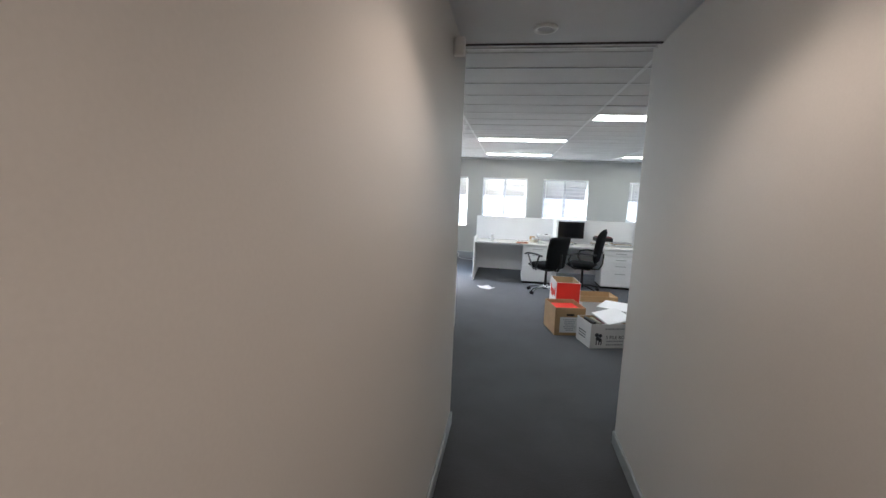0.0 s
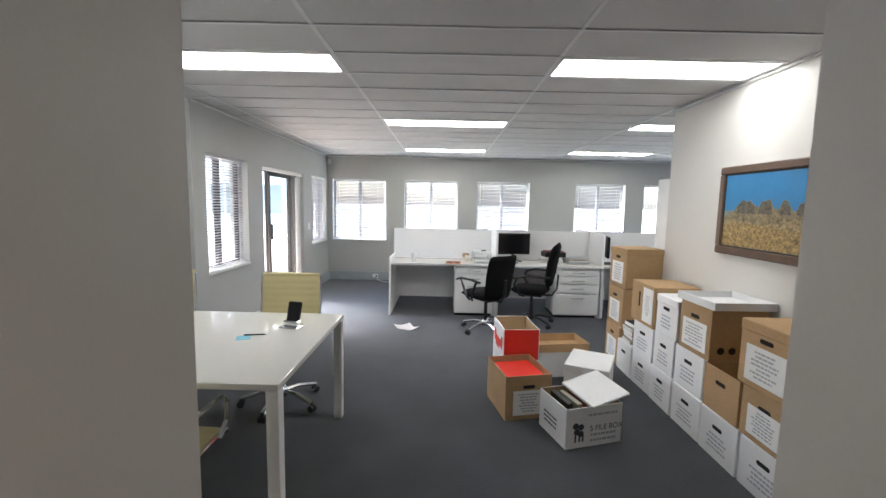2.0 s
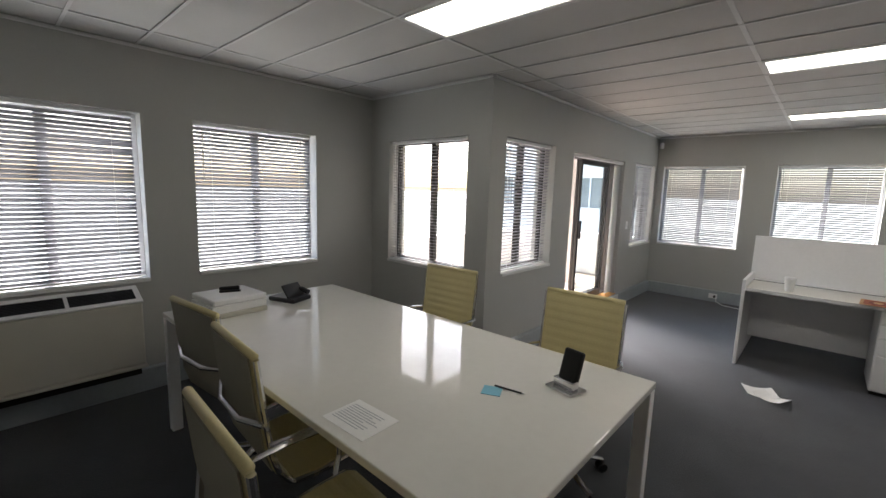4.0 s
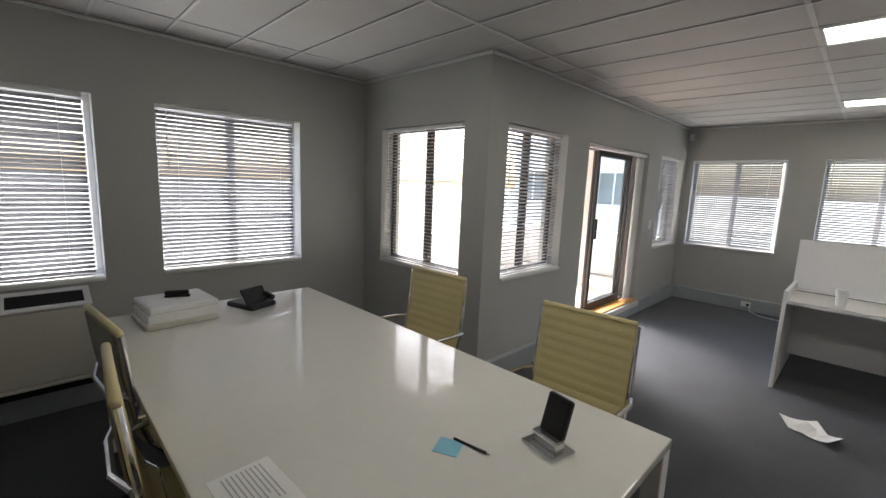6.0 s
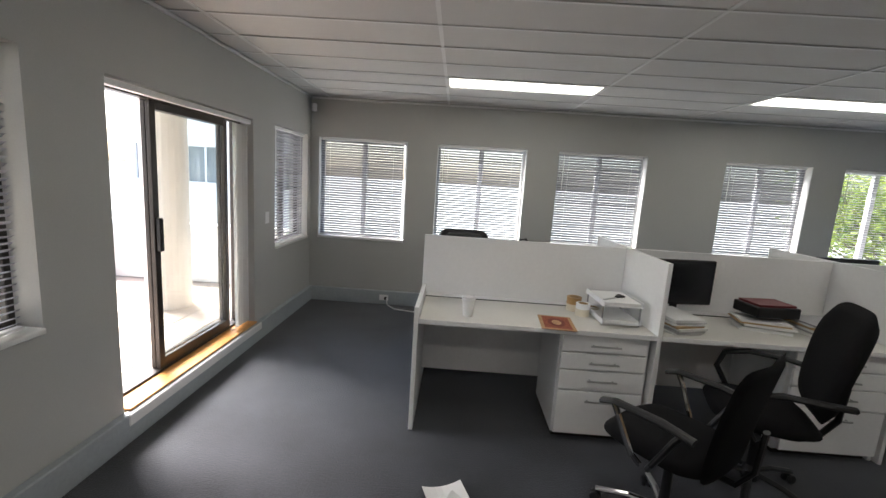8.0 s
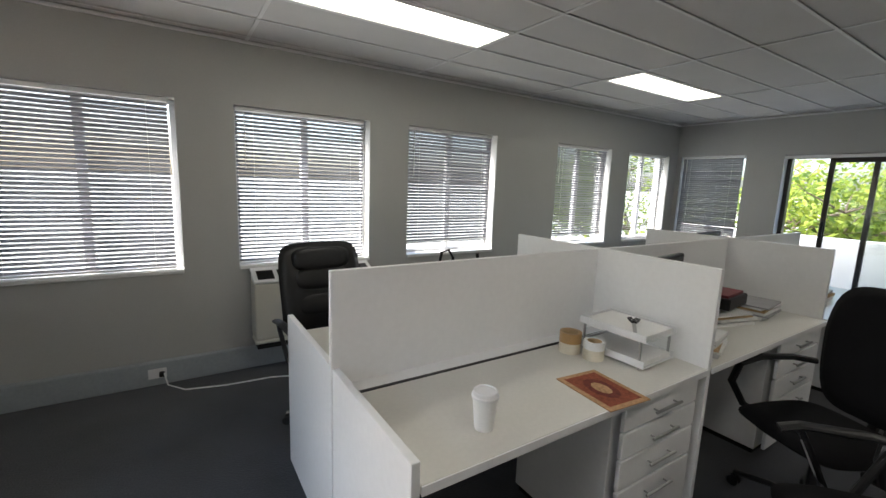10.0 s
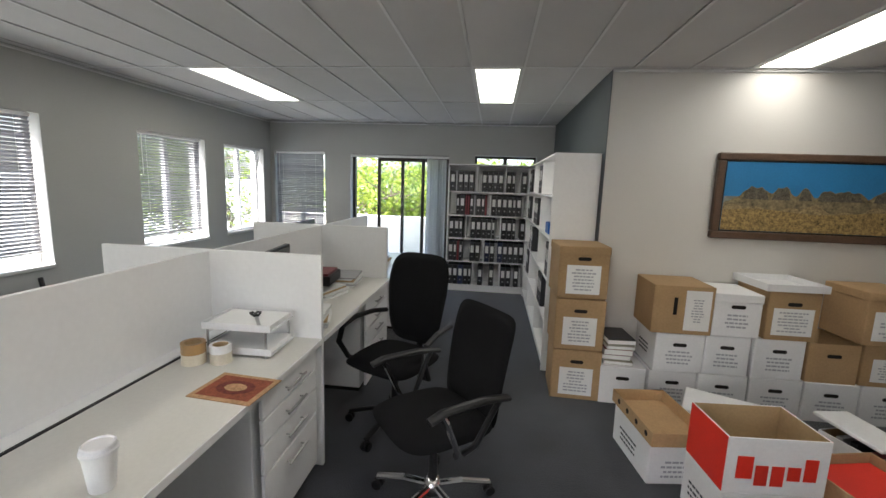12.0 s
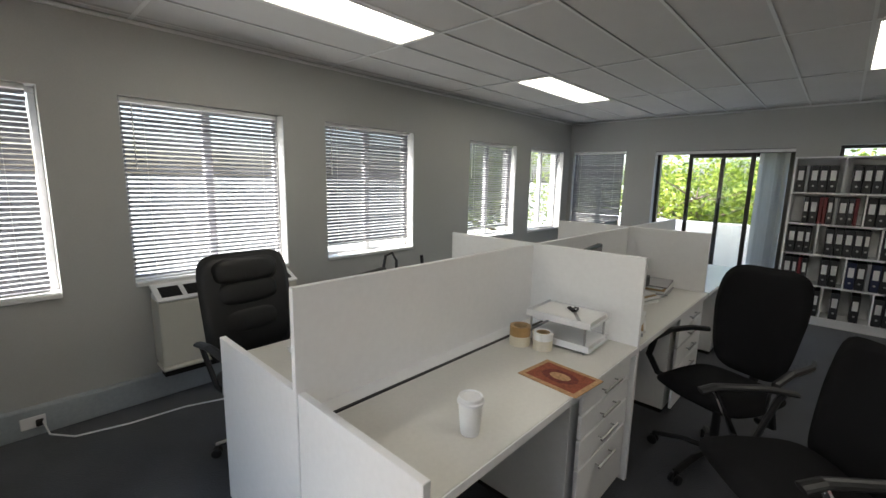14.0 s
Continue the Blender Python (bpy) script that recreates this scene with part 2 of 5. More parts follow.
def wall(name, axis, at, out, a0, a1, openings, mat, label, z1=H + 0.1):
    """A wall with its inner face at axis = at and its thickness on the side out (+1, -1), pierced by openings (a, b, z0, z1)."""
    bm = bmesh.new()
    cuts = sorted({a0, a1, *[v for o in openings for v in o[:2]]})
    for lo, hi in zip(cuts, cuts[1:]):
        mid, spans = (lo + hi) / 2, [(0.0, z1)]
        for a, b, u, v in openings:
            if a < mid < b:
                spans = [(0.0, u), (v, z1)]
        for u, v in spans:
            if v - u < 0.01:
                continue
            q = (at, at + out * T)
            if axis == "y":
                box(lo, min(q), u, hi, max(q), v, bm=bm)
            else:
                box(min(q), lo, u, max(q), hi, v, bm=bm)
    bmesh.ops.remove_doubles(bm, verts=bm.verts, dist=0.0005)
    return tagged(obj(name, bm, mat), label, "wall", kind="structure")


ZB, ZT = 0.81, 2.0
NW = [(-1.52, -0.46), (-0.10, 0.955), (1.33, 2.365), (3.27, 4.26), (4.63, 5.59)]
wall("wall_north", "y", N, 1, W - T, E + T, [(a, b, ZB, ZT) for a, b in NW], WALL, "grey painted plaster wall with a row of blinded windows")
wall("wall_west", "x", W, -1, NOTCH + T, N, [(-0.555, 0.32, ZB, ZT), (0.73, 2.27, 0.17, 1.985), (2.70, 3.60, ZB, ZT)], WALL, "grey painted plaster wall with a balcony door")
wall("wall_notch", "y", NOTCH, 1, W2 - T, W, [(-2.88, -1.86, ZB, ZT)], WALL, "grey painted plaster wall with one window")
wall("wall_west_far", "x", W2, -1, YS - T, NOTCH, [(-2.48, -1.44, ZB + 0.02, ZT), (-3.82, -2.81, ZB + 0.02, ZT)], WALL, "grey painted plaster wall behind the meeting table")
wall("wall_east", "x", E, 1, S - T, N, [(2.81, 3.64, ZB, ZT), (0.87, 2.40, 0.06, 1.985), (-0.42, 0.49, 1.25, 2.0)], WALL, "grey painted plaster wall with a glazed door")
wall("wall_alcove_south", "y", S, -1, P + T, E, [], WALL_DARK, "dark grey painted accent wall behind shelves")
wall("wall_picture", "x", P, 1, YS - T, S, [], WALL_WARM, "pale grey plaster wall with a painting")
wall("wall_south_a", "y", YS, -1, W2, XL - T, [], WALL, "grey plaster wall beside the corridor opening")
wall("wall_south_b", "y", YS, -1, XR + T, P, [], WALL, "grey plaster wall beside the corridor opening")
wall("wall_corridor_a", "x", XL, -1, -8.6, YS, [], WALL_WARM, "pale corridor wall lit by warm downlights")
wall("wall_corridor_b", "x", XR, 1, -8.6, YS, [], WALL_WARM, "pale corridor wall lit by warm downlights")
wall("wall_corridor_end", "y", -8.6, -1, XL - T, XR + T, [], WALL_WARM, "pale wall closing the corridor")
# a dark end of the alcove, where the picture wall turns
bm = box(P + 0.002, S + 0.001, 0, P + T, S + 0.004, H)
tagged(obj("wall_return", bm, WALL_DARK), "dark grey painted return of the accent wall", "wall", kind="structure")

bm = bmesh.new()
for a in ((W2 - T, YS - T, P + T, NOTCH + T), (W - T, NOTCH + T, P + T, N + T), (P + T, S - T, E + T, N + T), (XL - T, -8.8, XR + T, YS - T)):
    box(a[0], a[1], -0.12, a[2], a[3], 0.0, bm=bm)
tagged(obj("floor", bm, CARPET), "worn charcoal carpet floor", "floor", kind="structure")

# ceiling: lay-in tiles between a metal grid
PX, PY = 1.395, 0.4005
LAMPS = [(-1, -5), (1, -5), (0, 0), (2, 0), (0, 6), (2, 6)]
RUNS = [(W2, YS, P, -2 * PY), (W, -2 * PY, E, N), (XL, -4.08, XR, YS)]
bm = box(W2, -2 * PY, H + 0.004, W, NOTCH, H + 0.09)
gridbm = bmesh.new()
for x0, y0, x1, y1 in RUNS:
    box(x0, y0, H + 0.045, x1, y1, H + 0.09, bm=bm)
    for i in range(math.floor(x0 / PX), math.ceil(x1 / PX)):
        for j in range(math.floor(y0 / PY), math.ceil(y1 / PY)):
            if (i, j) in LAMPS:
                continue
            a, b = max(i * PX, x0) + 0.006, min((i + 1) * PX, x1) - 0.006
            c, d = max(j * PY, y0) + 0.006, min((j + 1) * PY, y1) - 0.006
            if b - a > 0.03 and d - c > 0.03:
                dz = random.uniform(-0.002, 0.002)
                box(a, c, H + 0.006 + dz, b, d, H + 0.03, 0.004, bm=bm)
    for i in range(math.ceil(x0 / PX), math.ceil(x1 / PX)):
        box(i * PX - 0.012, y0, H + 0.001, i * PX + 0.012, y1, H + 0.004, bm=gridbm)
    for j in range(math.ceil(y0 / PY), math.ceil(y1 / PY)):
        box(x0, j * PY - 0.009, H - 0.001, x1, j * PY + 0.009, H + 0.0005, bm=gridbm)
tagged(obj("ceiling", bm, TILE), "white lay-in ceiling tiles in a metal grid", "ceiling", kind="structure")
tagged(obj("ceiling_grid", gridbm, TBAR), "white metal ceiling grid bars", "trim", kind="structure")
tagged(obj("ceiling_corridor", box(XL - T, -8.6, H, XR + T, -4.10, H + 0.1), CEIL), "plain plaster corridor ceiling", "ceiling", kind="structure")
tagged(obj("ceiling_trim", box(XL, -4.099, H - 0.008, XR, -4.081, H + 0.05, 0.003), ALU), "dark shadow line at the end of the corridor ceiling", "trim", kind="structure")
bm = bmesh.new()
for a in ((W2 - T, YS - T, P + T, NOTCH + T), (W - T, NOTCH + T, P + T, N + T), (P + T, S - T, E + T, N + T), (XL - T, -8.8, XR + T, YS - T)):
    box(a[0], a[1], H + 0.12, a[2], a[3], H + 0.3, bm=bm)
tagged(obj("roof", bm, OUTSIDE), "flat concrete roof slab", "roof", kind="structure")


def cornice(name, p, q):
    """A small plaster moulding along the top of a wall."""
    (x0, y0), (x1, y1) = p, q
    tagged(obj(name, box(min(x0, x1), min(y0, y1), H - 0.022, max(x0, x1), max(y0, y1), H - 0.002, 0.004), TBAR), "white metal wall angle under the ceiling", "trim", kind="structure")


cornice("trim_north", (W, N - 0.022), (E, N))
cornice("trim_west", (W, NOTCH), (W + 0.022, N - 0.023))
cornice("trim_notch", (W2, NOTCH - 0.022), (W, NOTCH))
cornice("trim_west_far", (W2, YS), (W2 + 0.022, NOTCH - 0.023))
cornice("trim_east", (E - 0.022, S + 0.01), (E, N - 0.023))
cornice("trim_picture", (P - 0.022, YS), (P, S))

# skirting: deep trunking along the outer walls, plain boards elsewhere
for k, (x0, y0, x1, y1, h) in enumerate([(W + 0.05, N - 0.05, E, N, 0.17), (W, NOTCH - 0.05, W + 0.05, N, 0.17), (W2 + 0.05, NOTCH - 0.05, W, NOTCH, 0.17),
                                         (W2, YS, W2 + 0.05, NOTCH, 0.17), (P - 0.018, YS + 0.02, P, S, 0.09), (XL, -8.6, XL + 0.016, YS, 0.09), (XR - 0.016, -8.6, XR, YS, 0.09)]):
    bm = box(x0, y0, 0.0, x1, y1, h, 0.006)
    tagged(obj(f"baseboard_{k + 1}", bm, SKIRT), "grey-blue painted skirting along the carpet", "skirting", kind="structure")


# ---- lights of the place ----
def ceiling_light():
    t = thing("ceiling_light", pose(0, 0, 0), "recessed fluorescent ceiling light with a prismatic diffuser", "ceiling light", "office ceiling lights")
    bm = bmesh.new()
    for a in ((0.008, 0.008, PX - 0.008, 0.03), (0.008, PY - 0.03, PX - 0.008, PY - 0.008), (0.008, 0.031, 0.03, PY - 0.031), (PX - 0.03, 0.031, PX - 0.008, PY - 0.031)):
        box(a[0], a[1], -0.004, a[2], a[3], 0.03, 0.003, bm=bm)
    part("frame", bm, TBAR, t)
    part("diffuser", box(0.03, 0.03, 0.004, PX - 0.03, PY - 0.03, 0.018), DIFFUSER, t, "glowing diffuser")
    return t


first = ceiling_light()
first.matrix_basis = pose(LAMPS[0][0] * PX, LAMPS[0][1] * PY, H)
for i, j in LAMPS[1:]:
    copy_thing(first, pose(i * PX, j * PY, H))


def downlight(x, y, on):
    t = thing("downlight", pose(x, y, H), "round white recessed downlight in the corridor ceiling", "downlight", "corridor downlights")
    part("ring", lathe([(0.040, 0.0), (0.062, 0.0), (0.066, -0.004), (0.058, -0.014), (0.042, -0.012), (0.040, 0.0)], 24), SILL, t, smooth=True)
    part("lamp", lathe([(0.0, -0.006), (0.036, -0.006), (0.038, -0.003), (0.0, -0.003)], 20), glowing("halogen", (1.0, 0.80, 0.60), 8.0) if on else STEEL, t)
    if on:
        l = new("halogen_light", bpy.data.lights.new("halogen_light", "SPOT"))
        l.data.energy, l.data.color, l.data.spot_size, l.data.spot_blend, l.data.shadow_soft_size = on, (1.0, 0.74, 0.52), radians(125), 0.5, 0.04
        l.matrix_world = look((x, y, H - 0.03), (x, y, 0))


downlight(0.70, -4.32, 0)
downlight(0.79, -5.5, 1.25)
downlight(0.79, -7.2, 1.8)


# ---- windows, blinds, doors ----
def window(no, m, w, z0, z1, dark=False, label="aluminium sliding window in a deep reveal"):
    t = thing(f"window_{no}", m, label, "window", kind="structure")
    mat = ALU if dark else WHITEALU
    y0, y1, f = 0.12, 0.16, 0.035
    bm = bmesh.new()
    box(0, y0, z0, w, y1, z0 + f, 0.004, bm=bm)
    box(0, y0, z1 - f, w, y1, z1, 0.004, bm=bm)
    for x in (0, w - f):
        box(x, y0, z0 + f, x + f, y1, z1 - f, 0.004, bm=bm)
    part("window_frame", bm, mat, t)
    part("mullion", box(w / 2 - 0.028, y0 - 0.01, z0 + f, w / 2 + 0.028, y1 + 0.004, z1 - f, 0.004), mat, t)
    for x in (f, w / 2 + 0.028):
        g = part("pane", box(x, 0.137, z0 + f, x + w / 2 - 0.028 - f, 0.142, z1 - f), GLASS, t)
        g.visible_shadow = False
    part("window_sill", box(0.001, -0.018, z0 - 0.022, w - 0.001, 0.119, z0 + 0.006, 0.005), SILL, t)
    return t


SLATS = {}


def blind(m, w, z0, z1, tilt, pitch=0.029, label="white venetian blind let down with its slats tilted", drop=0.0):
    """A venetian blind in a reveal; drop: how far its lower edge hangs above the sill."""
    t = thing("venetian_blind", m, label, "venetian blind", "window blinds")
    w0, w1, yb = 0.010, w - 0.045, 0.045
    part("headrail", box(w0, yb - 0.016, z1 - 0.032, w1, yb + 0.016, z1 - 0.004, 0.003), RAIL, t)
    part("bottom_rail", box(w0, yb - 0.013, z0 + drop + 0.012, w1, yb + 0.013, z0 + drop + 0.026, 0.003), RAIL, t)
    key = (round(w, 3), tilt)
    if key not in SLATS:
        bm = bmesh.new()
        n, hw = 4, 0.0145
        rows = []
        for k in range(n + 1):
            s = 2 * k / n - 1
            y, z = s * hw, 0.0028 * (1 - s * s)
            c, d = math.cos(radians(tilt)), math.sin(radians(tilt))
            rows.append([bm.verts.new((x, y * c - z * d, y * d + z * c)) for x in (w0, w1)])
        for a, b in zip(rows, rows[1:]):
            bm.faces.new((a[0], a[1], b[1], b[0]))
        me = bpy.data.meshes.new("slat")
        bm.to_mesh(me)
        bm.free()
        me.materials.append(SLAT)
        SLATS[key] = me
    z = z0 + drop + 0.04
    while z < z1 - 0.045:
        o = new("slat", SLATS[key])
        o.parent = t
        o.location, o.rotation_euler = (random.uniform(-0.002, 0.002), yb, z), (radians(random.uniform(-3, 3)), radians(random.uniform(-0.12, 0.12)), 0)
        z += pitch
    for x in (w0 + 0.12, w1 - 0.12):
        part("cord", rod((x, yb - 0.019, z0 + drop + 0.02), (x, yb - 0.019, z1 - 0.03), 0.0012, seg=5), RAIL, t)
    part("wand", rod((w0 + 0.06, yb - 0.024, z1 - 0.45), (w0 + 0.06, yb - 0.024, z1 - 0.04), 0.004, seg=6), RAIL, t)
    return t


for k, ((a, b), tilt, drop) in enumerate(zip(NW, (-56, -44, -60, -55, -16), (0.0, 0.0, 0.09, 0.09, 0.0))):
    window(k + 1, pose(a, N, 0), b - a, ZB, ZT)
    blind(pose(a, N, 0), b - a, ZB, ZT, tilt, drop=drop)
window(6, pose(W, -0.555, 0, 0, 0, 90), 0.875, ZB, ZT, True, "dark aluminium sliding window over the balcony")
blind(pose(W, -0.555, 0, 0, 0, 90), 0.875, ZB, ZT, -30)
window(7, pose(W, 2.70, 0, 0, 0, 90), 0.90, ZB, ZT, True, "dark aluminium sliding window over the balcony")
blind(pose(W, 2.70, 0, 0, 0, 90), 0.90, ZB, ZT, -52)
window(8, pose(-2.88, NOTCH, 0), 1.02, ZB, ZT, True, "dark aluminium sliding window over the balcony")
blind(pose(-2.88, NOTCH, 0), 1.02, ZB, ZT, -10, label="white venetian blind with its slats turned open")
window(9, pose(W2, -2.48, 0, 0, 0, 90), 1.04, ZB + 0.02, ZT)
blind(pose(W2, -2.48, 0, 0, 0, 90), 1.04, ZB + 0.02, ZT, -60)
window(10, pose(W2, -3.82, 0, 0, 0, 90), 1.01, ZB + 0.02, ZT)
blind(pose(W2, -3.82, 0, 0, 0, 90), 1.01, ZB + 0.02, ZT, -60)
window(11, pose(E, 3.64, 0, 0, 0, -90), 0.83, ZB, ZT)
blind(pose(E, 3.64, 0, 0, 0, -90), 0.83, ZB, ZT, -74)
window(12, pose(E, 0.49, 0, 0, 0, -90), 0.91, 1.25, ZT, True, "dark aluminium window above the binder shelf")


def sliding_door(no, m, w, z0, z1, gap, label, fixed=None, end=None):
    """Two framed glass leaves; gap: how much of the opening the sliding leaf leaves free."""
    t = thing(f"door_{no}", m, label, "sliding door", kind="structure")
    f = 0.045
    bm = bmesh.new()
    box(0, 0.11, z1 - f, w, 0.19, z1, 0.004, bm=bm)
    box(0, 0.11, z0, w, 0.19, z0 + 0.03, 0.004, bm=bm)
    for x in (0, w - f):
        box(x, 0.11, z0 + 0.03, x + f, 0.19, z1 - f, 0.004, bm=bm)
    part("door_frame", bm, ALU, t)
    for x0, x1, y in ((gap, end or gap + w / 2 - 0.02, 0.115), (fixed or w / 2, end or w - f, 0.155)):
        leaf = bmesh.new()
        for c in ((x0, z0 + 0.031, x0 + 0.05, z1 - f), (x1 - 0.05, z0 + 0.031, x1, z1 - f), (x0 + 0.05, z0 + 0.031, x1 - 0.05, z0 + 0.10), (x0 + 0.05, z1 - f - 0.05, x1 - 0.05, z1 - f)):
            box(c[0], y, c[1], c[2], y + 0.03, c[3], 0.003, bm=leaf)
        lf = part("leaf", leaf, ALU, t)
        g = part("pane", box(x0 + 0.05, y + 0.012, z0 + 0.10, x1 - 0.05, y + 0.018, z1 - f - 0.05), GLASS, lf)
        g.visible_shadow = False
        if y < 0.12:
            hb = box(x0 + 0.008, y - 0.035, 1.0, x0 + 0.042, y, 1.22, 0.008)
            part("door_handle", hb, BLACKPL, lf)
    return t


sliding_door(1, pose(W, 0.73, 0, 0, 0, 90), 1.54, 0.17, 1.985, 0.46, "dark aluminium sliding balcony door standing part open", 0.47, 1.33)
sliding_door(2, pose(E, 2.40, 0, 0, 0, -90), 1.53, 0.06, 1.985, 0.40, "dark aluminium glazed door to a leafy balcony")
tagged(obj("threshold", box(W - 0.115, 0.74, 0.172, W + 0.03, 2.26, 0.185, 0.004), ORANGEWOOD), "varnished timber threshold of the balcony door", "threshold", kind="structure")
tagged(obj("trim_door", box(W + 0.002, 0.70, 0.10, W + 0.055, 2.30, 0.168, 0.006), SILL), "white painted step below the balcony door", "trim", kind="structure")
# vertical blind pulled aside at the east door
vb = thing("vertical_blind", pose(E, 2.40, 0, 0, 0, -90), "cream vertical blind drawn to one side of the door", "vertical blind")
part("headrail", box(0.0, 0.01, 1.94, 1.53, 0.05, 1.975, 0.003), RAIL, vb)
for k in range(7):
    b = box(-0.045, -0.0012, 0.0, 0.045, 0.0012, 1.83, m=Matrix.Translation((1.22 + 0.04 * k, 0.04, 0.10)) @ Matrix.Rotation(radians(60 + 6 * math.sin(k * 2.1)), 4, "Z"))
    part("vane", b, VANE, vb)
vb2 = thing("vertical_blind", pose(W, 0.73, 0, 0, 0, 90), "white vertical blind gathered at the balcony door", "vertical blind")
part("headrail", box(0.0, 0.02, 1.94, 1.54, 0.06, 1.975, 0.003), RAIL, vb2)
for k in range(6):
    b = box(-0.045, -0.0012, 0.0, 0.045, 0.0012, 1.72, m=Matrix.Translation((1.315 + 0.036 * k, 0.045, 0.20)) @ Matrix.Rotation(radians(9 + 5 * math.sin(k * 1.7)), 4, "Z"))
    part("vane", b, VANE, vb2)

# ---- outside ----
bm = bmesh.new()
bmesh.ops.create_grid(bm, x_segments=2, y_segments=2, size=1500, matrix=Matrix.Translation((0, 0, -3.2)))
tagged(obj("ground", bm, GROUND), "pale paved yard below the building", "ground", kind="structure")
bx0, bx1, by0, by1 = -4.3, W - T, NOTCH + T, 4.3
tagged(obj("balcony_floor", box(bx0, by0, -0.1, bx1, by1, 0.148), material("grout", (0.35, 0.30, 0.26), 0.9)), "balcony slab", "balcony floor", kind="structure")
tagged(obj("balcony_roof", box(-2.9, by0, 2.36, bx1, by1, 2.5), OUTSIDE), "pale plastered balcony ceiling", "balcony roof", kind="structure")
bm = box(bx0, by0, 0.149, bx0 + 0.18, by1, 0.80, 0.01)
tagged(obj("balcony_parapet", bm, OUTSIDE), "white plastered balcony parapet", "parapet", kind="structure")
tagged(obj("balcony_side_wall", box(bx0 + 0.181, 3.55, 0.149, bx1, 3.75, 0.86, 0.01), OUTSIDE), "low white plastered wall at the end of the balcony", "wall", kind="structure")
tagged(obj("balcony_column", rod((-2.66, 2.62, 0.148), (-2.66, 2.62, 2.36), 0.2, seg=24), material("column_plaster", (0.72, 0.66, 0.60), 0.8, vary=0.05)), "round beige balcony column", "column", kind="structure")
tagged(obj("east_balcony_floor", box(E + T, -1.0, -0.12, 7.4, 4.6, 0.03), OUTSIDE), "east balcony slab", "balcony floor", kind="structure")
tagged(obj("east_parapet", box(7.2, -1.0, 0.031, 7.4, 4.6, 0.93, 0.01), OUTSIDE), "white plastered balcony parapet", "parapet", kind="structure")

HOUSEGLASS = material("house_glass", (0.22, 0.24, 0.24), 0.1, vary=0.2, scale=1.5)


def house(x0, y0, w, d, h, label):
    """A plain plastered house with recessed windows in its south front and a flat parapet roof."""
    t = thing("house", pose(x0, y0, -3.2), label, "house")
    rows = [(w * k / 3 + w / 6 - 0.6, w * k / 3 + w / 6 + 0.6) for k in range(3)]
    for z0, z1 in ((0.9, 2.1), (4.2, 5.4)):
        for a, b in rows:
            wd = part("window", box(a, 0.10, z0, b, 0.14, z1), HOUSEGLASS, t, "grey glazed window")
            part("frame", box((a + b) / 2 - 0.03, 0.07, z0, (a + b) / 2 + 0.03, 0.099, z1), WHITEALU, wd)
            part("sill", box(a - 0.05, -0.06, z0 - 0.06, b + 0.05, 0.10, z0 - 0.001, 0.005), SILL, wd)
    bm, xs = bmesh.new(), [0.0] + [v for r in rows for v in r] + [w]
    for z0, z1 in ((0, 0.84), (2.1, 4.14), (5.4, h)):
        box(0, 0, z0, w, d, z1, bm=bm)
    for z0, z1 in ((0.84, 2.1), (4.14, 5.4)):
        for k in range(0, 8, 2):
            box(xs[k], 0, z0, xs[k + 1], d, z1, bm=bm)
        box(0, 0.15, z0, w, d - 0.01, z1, bm=bm)
    part("wall", bm, OUTSIDE, t)
    part("roof", box(-0.15, -0.15, h + 0.001, w + 0.15, d + 0.15, h + 0.25, 0.01), OUTSIDE, t)


house(-11.3, 13.0, 5.5, 3.0, 6.6, "white plastered two-storey house across the yard")

me = None
for i in range(8):
    for j in range(15):
        x, y = bx0 + 0.2 + 0.3 * i, by0 + 0.01 + 0.3 * j
        if x + 0.29 > bx1 or y + 0.29 > 3.54:
            continue
        if me is None:
            o = obj("floor_tile", box(0.004, 0.004, 0, 0.294, 0.294, 0.006, 0.002), TERRA, bpy.data.objects["balcony_floor"])
            me = o.data
        else:
            o = new("floor_tile", me)
            o.parent = bpy.data.objects["balcony_floor"]
        o.location = (x, y, 0.148)


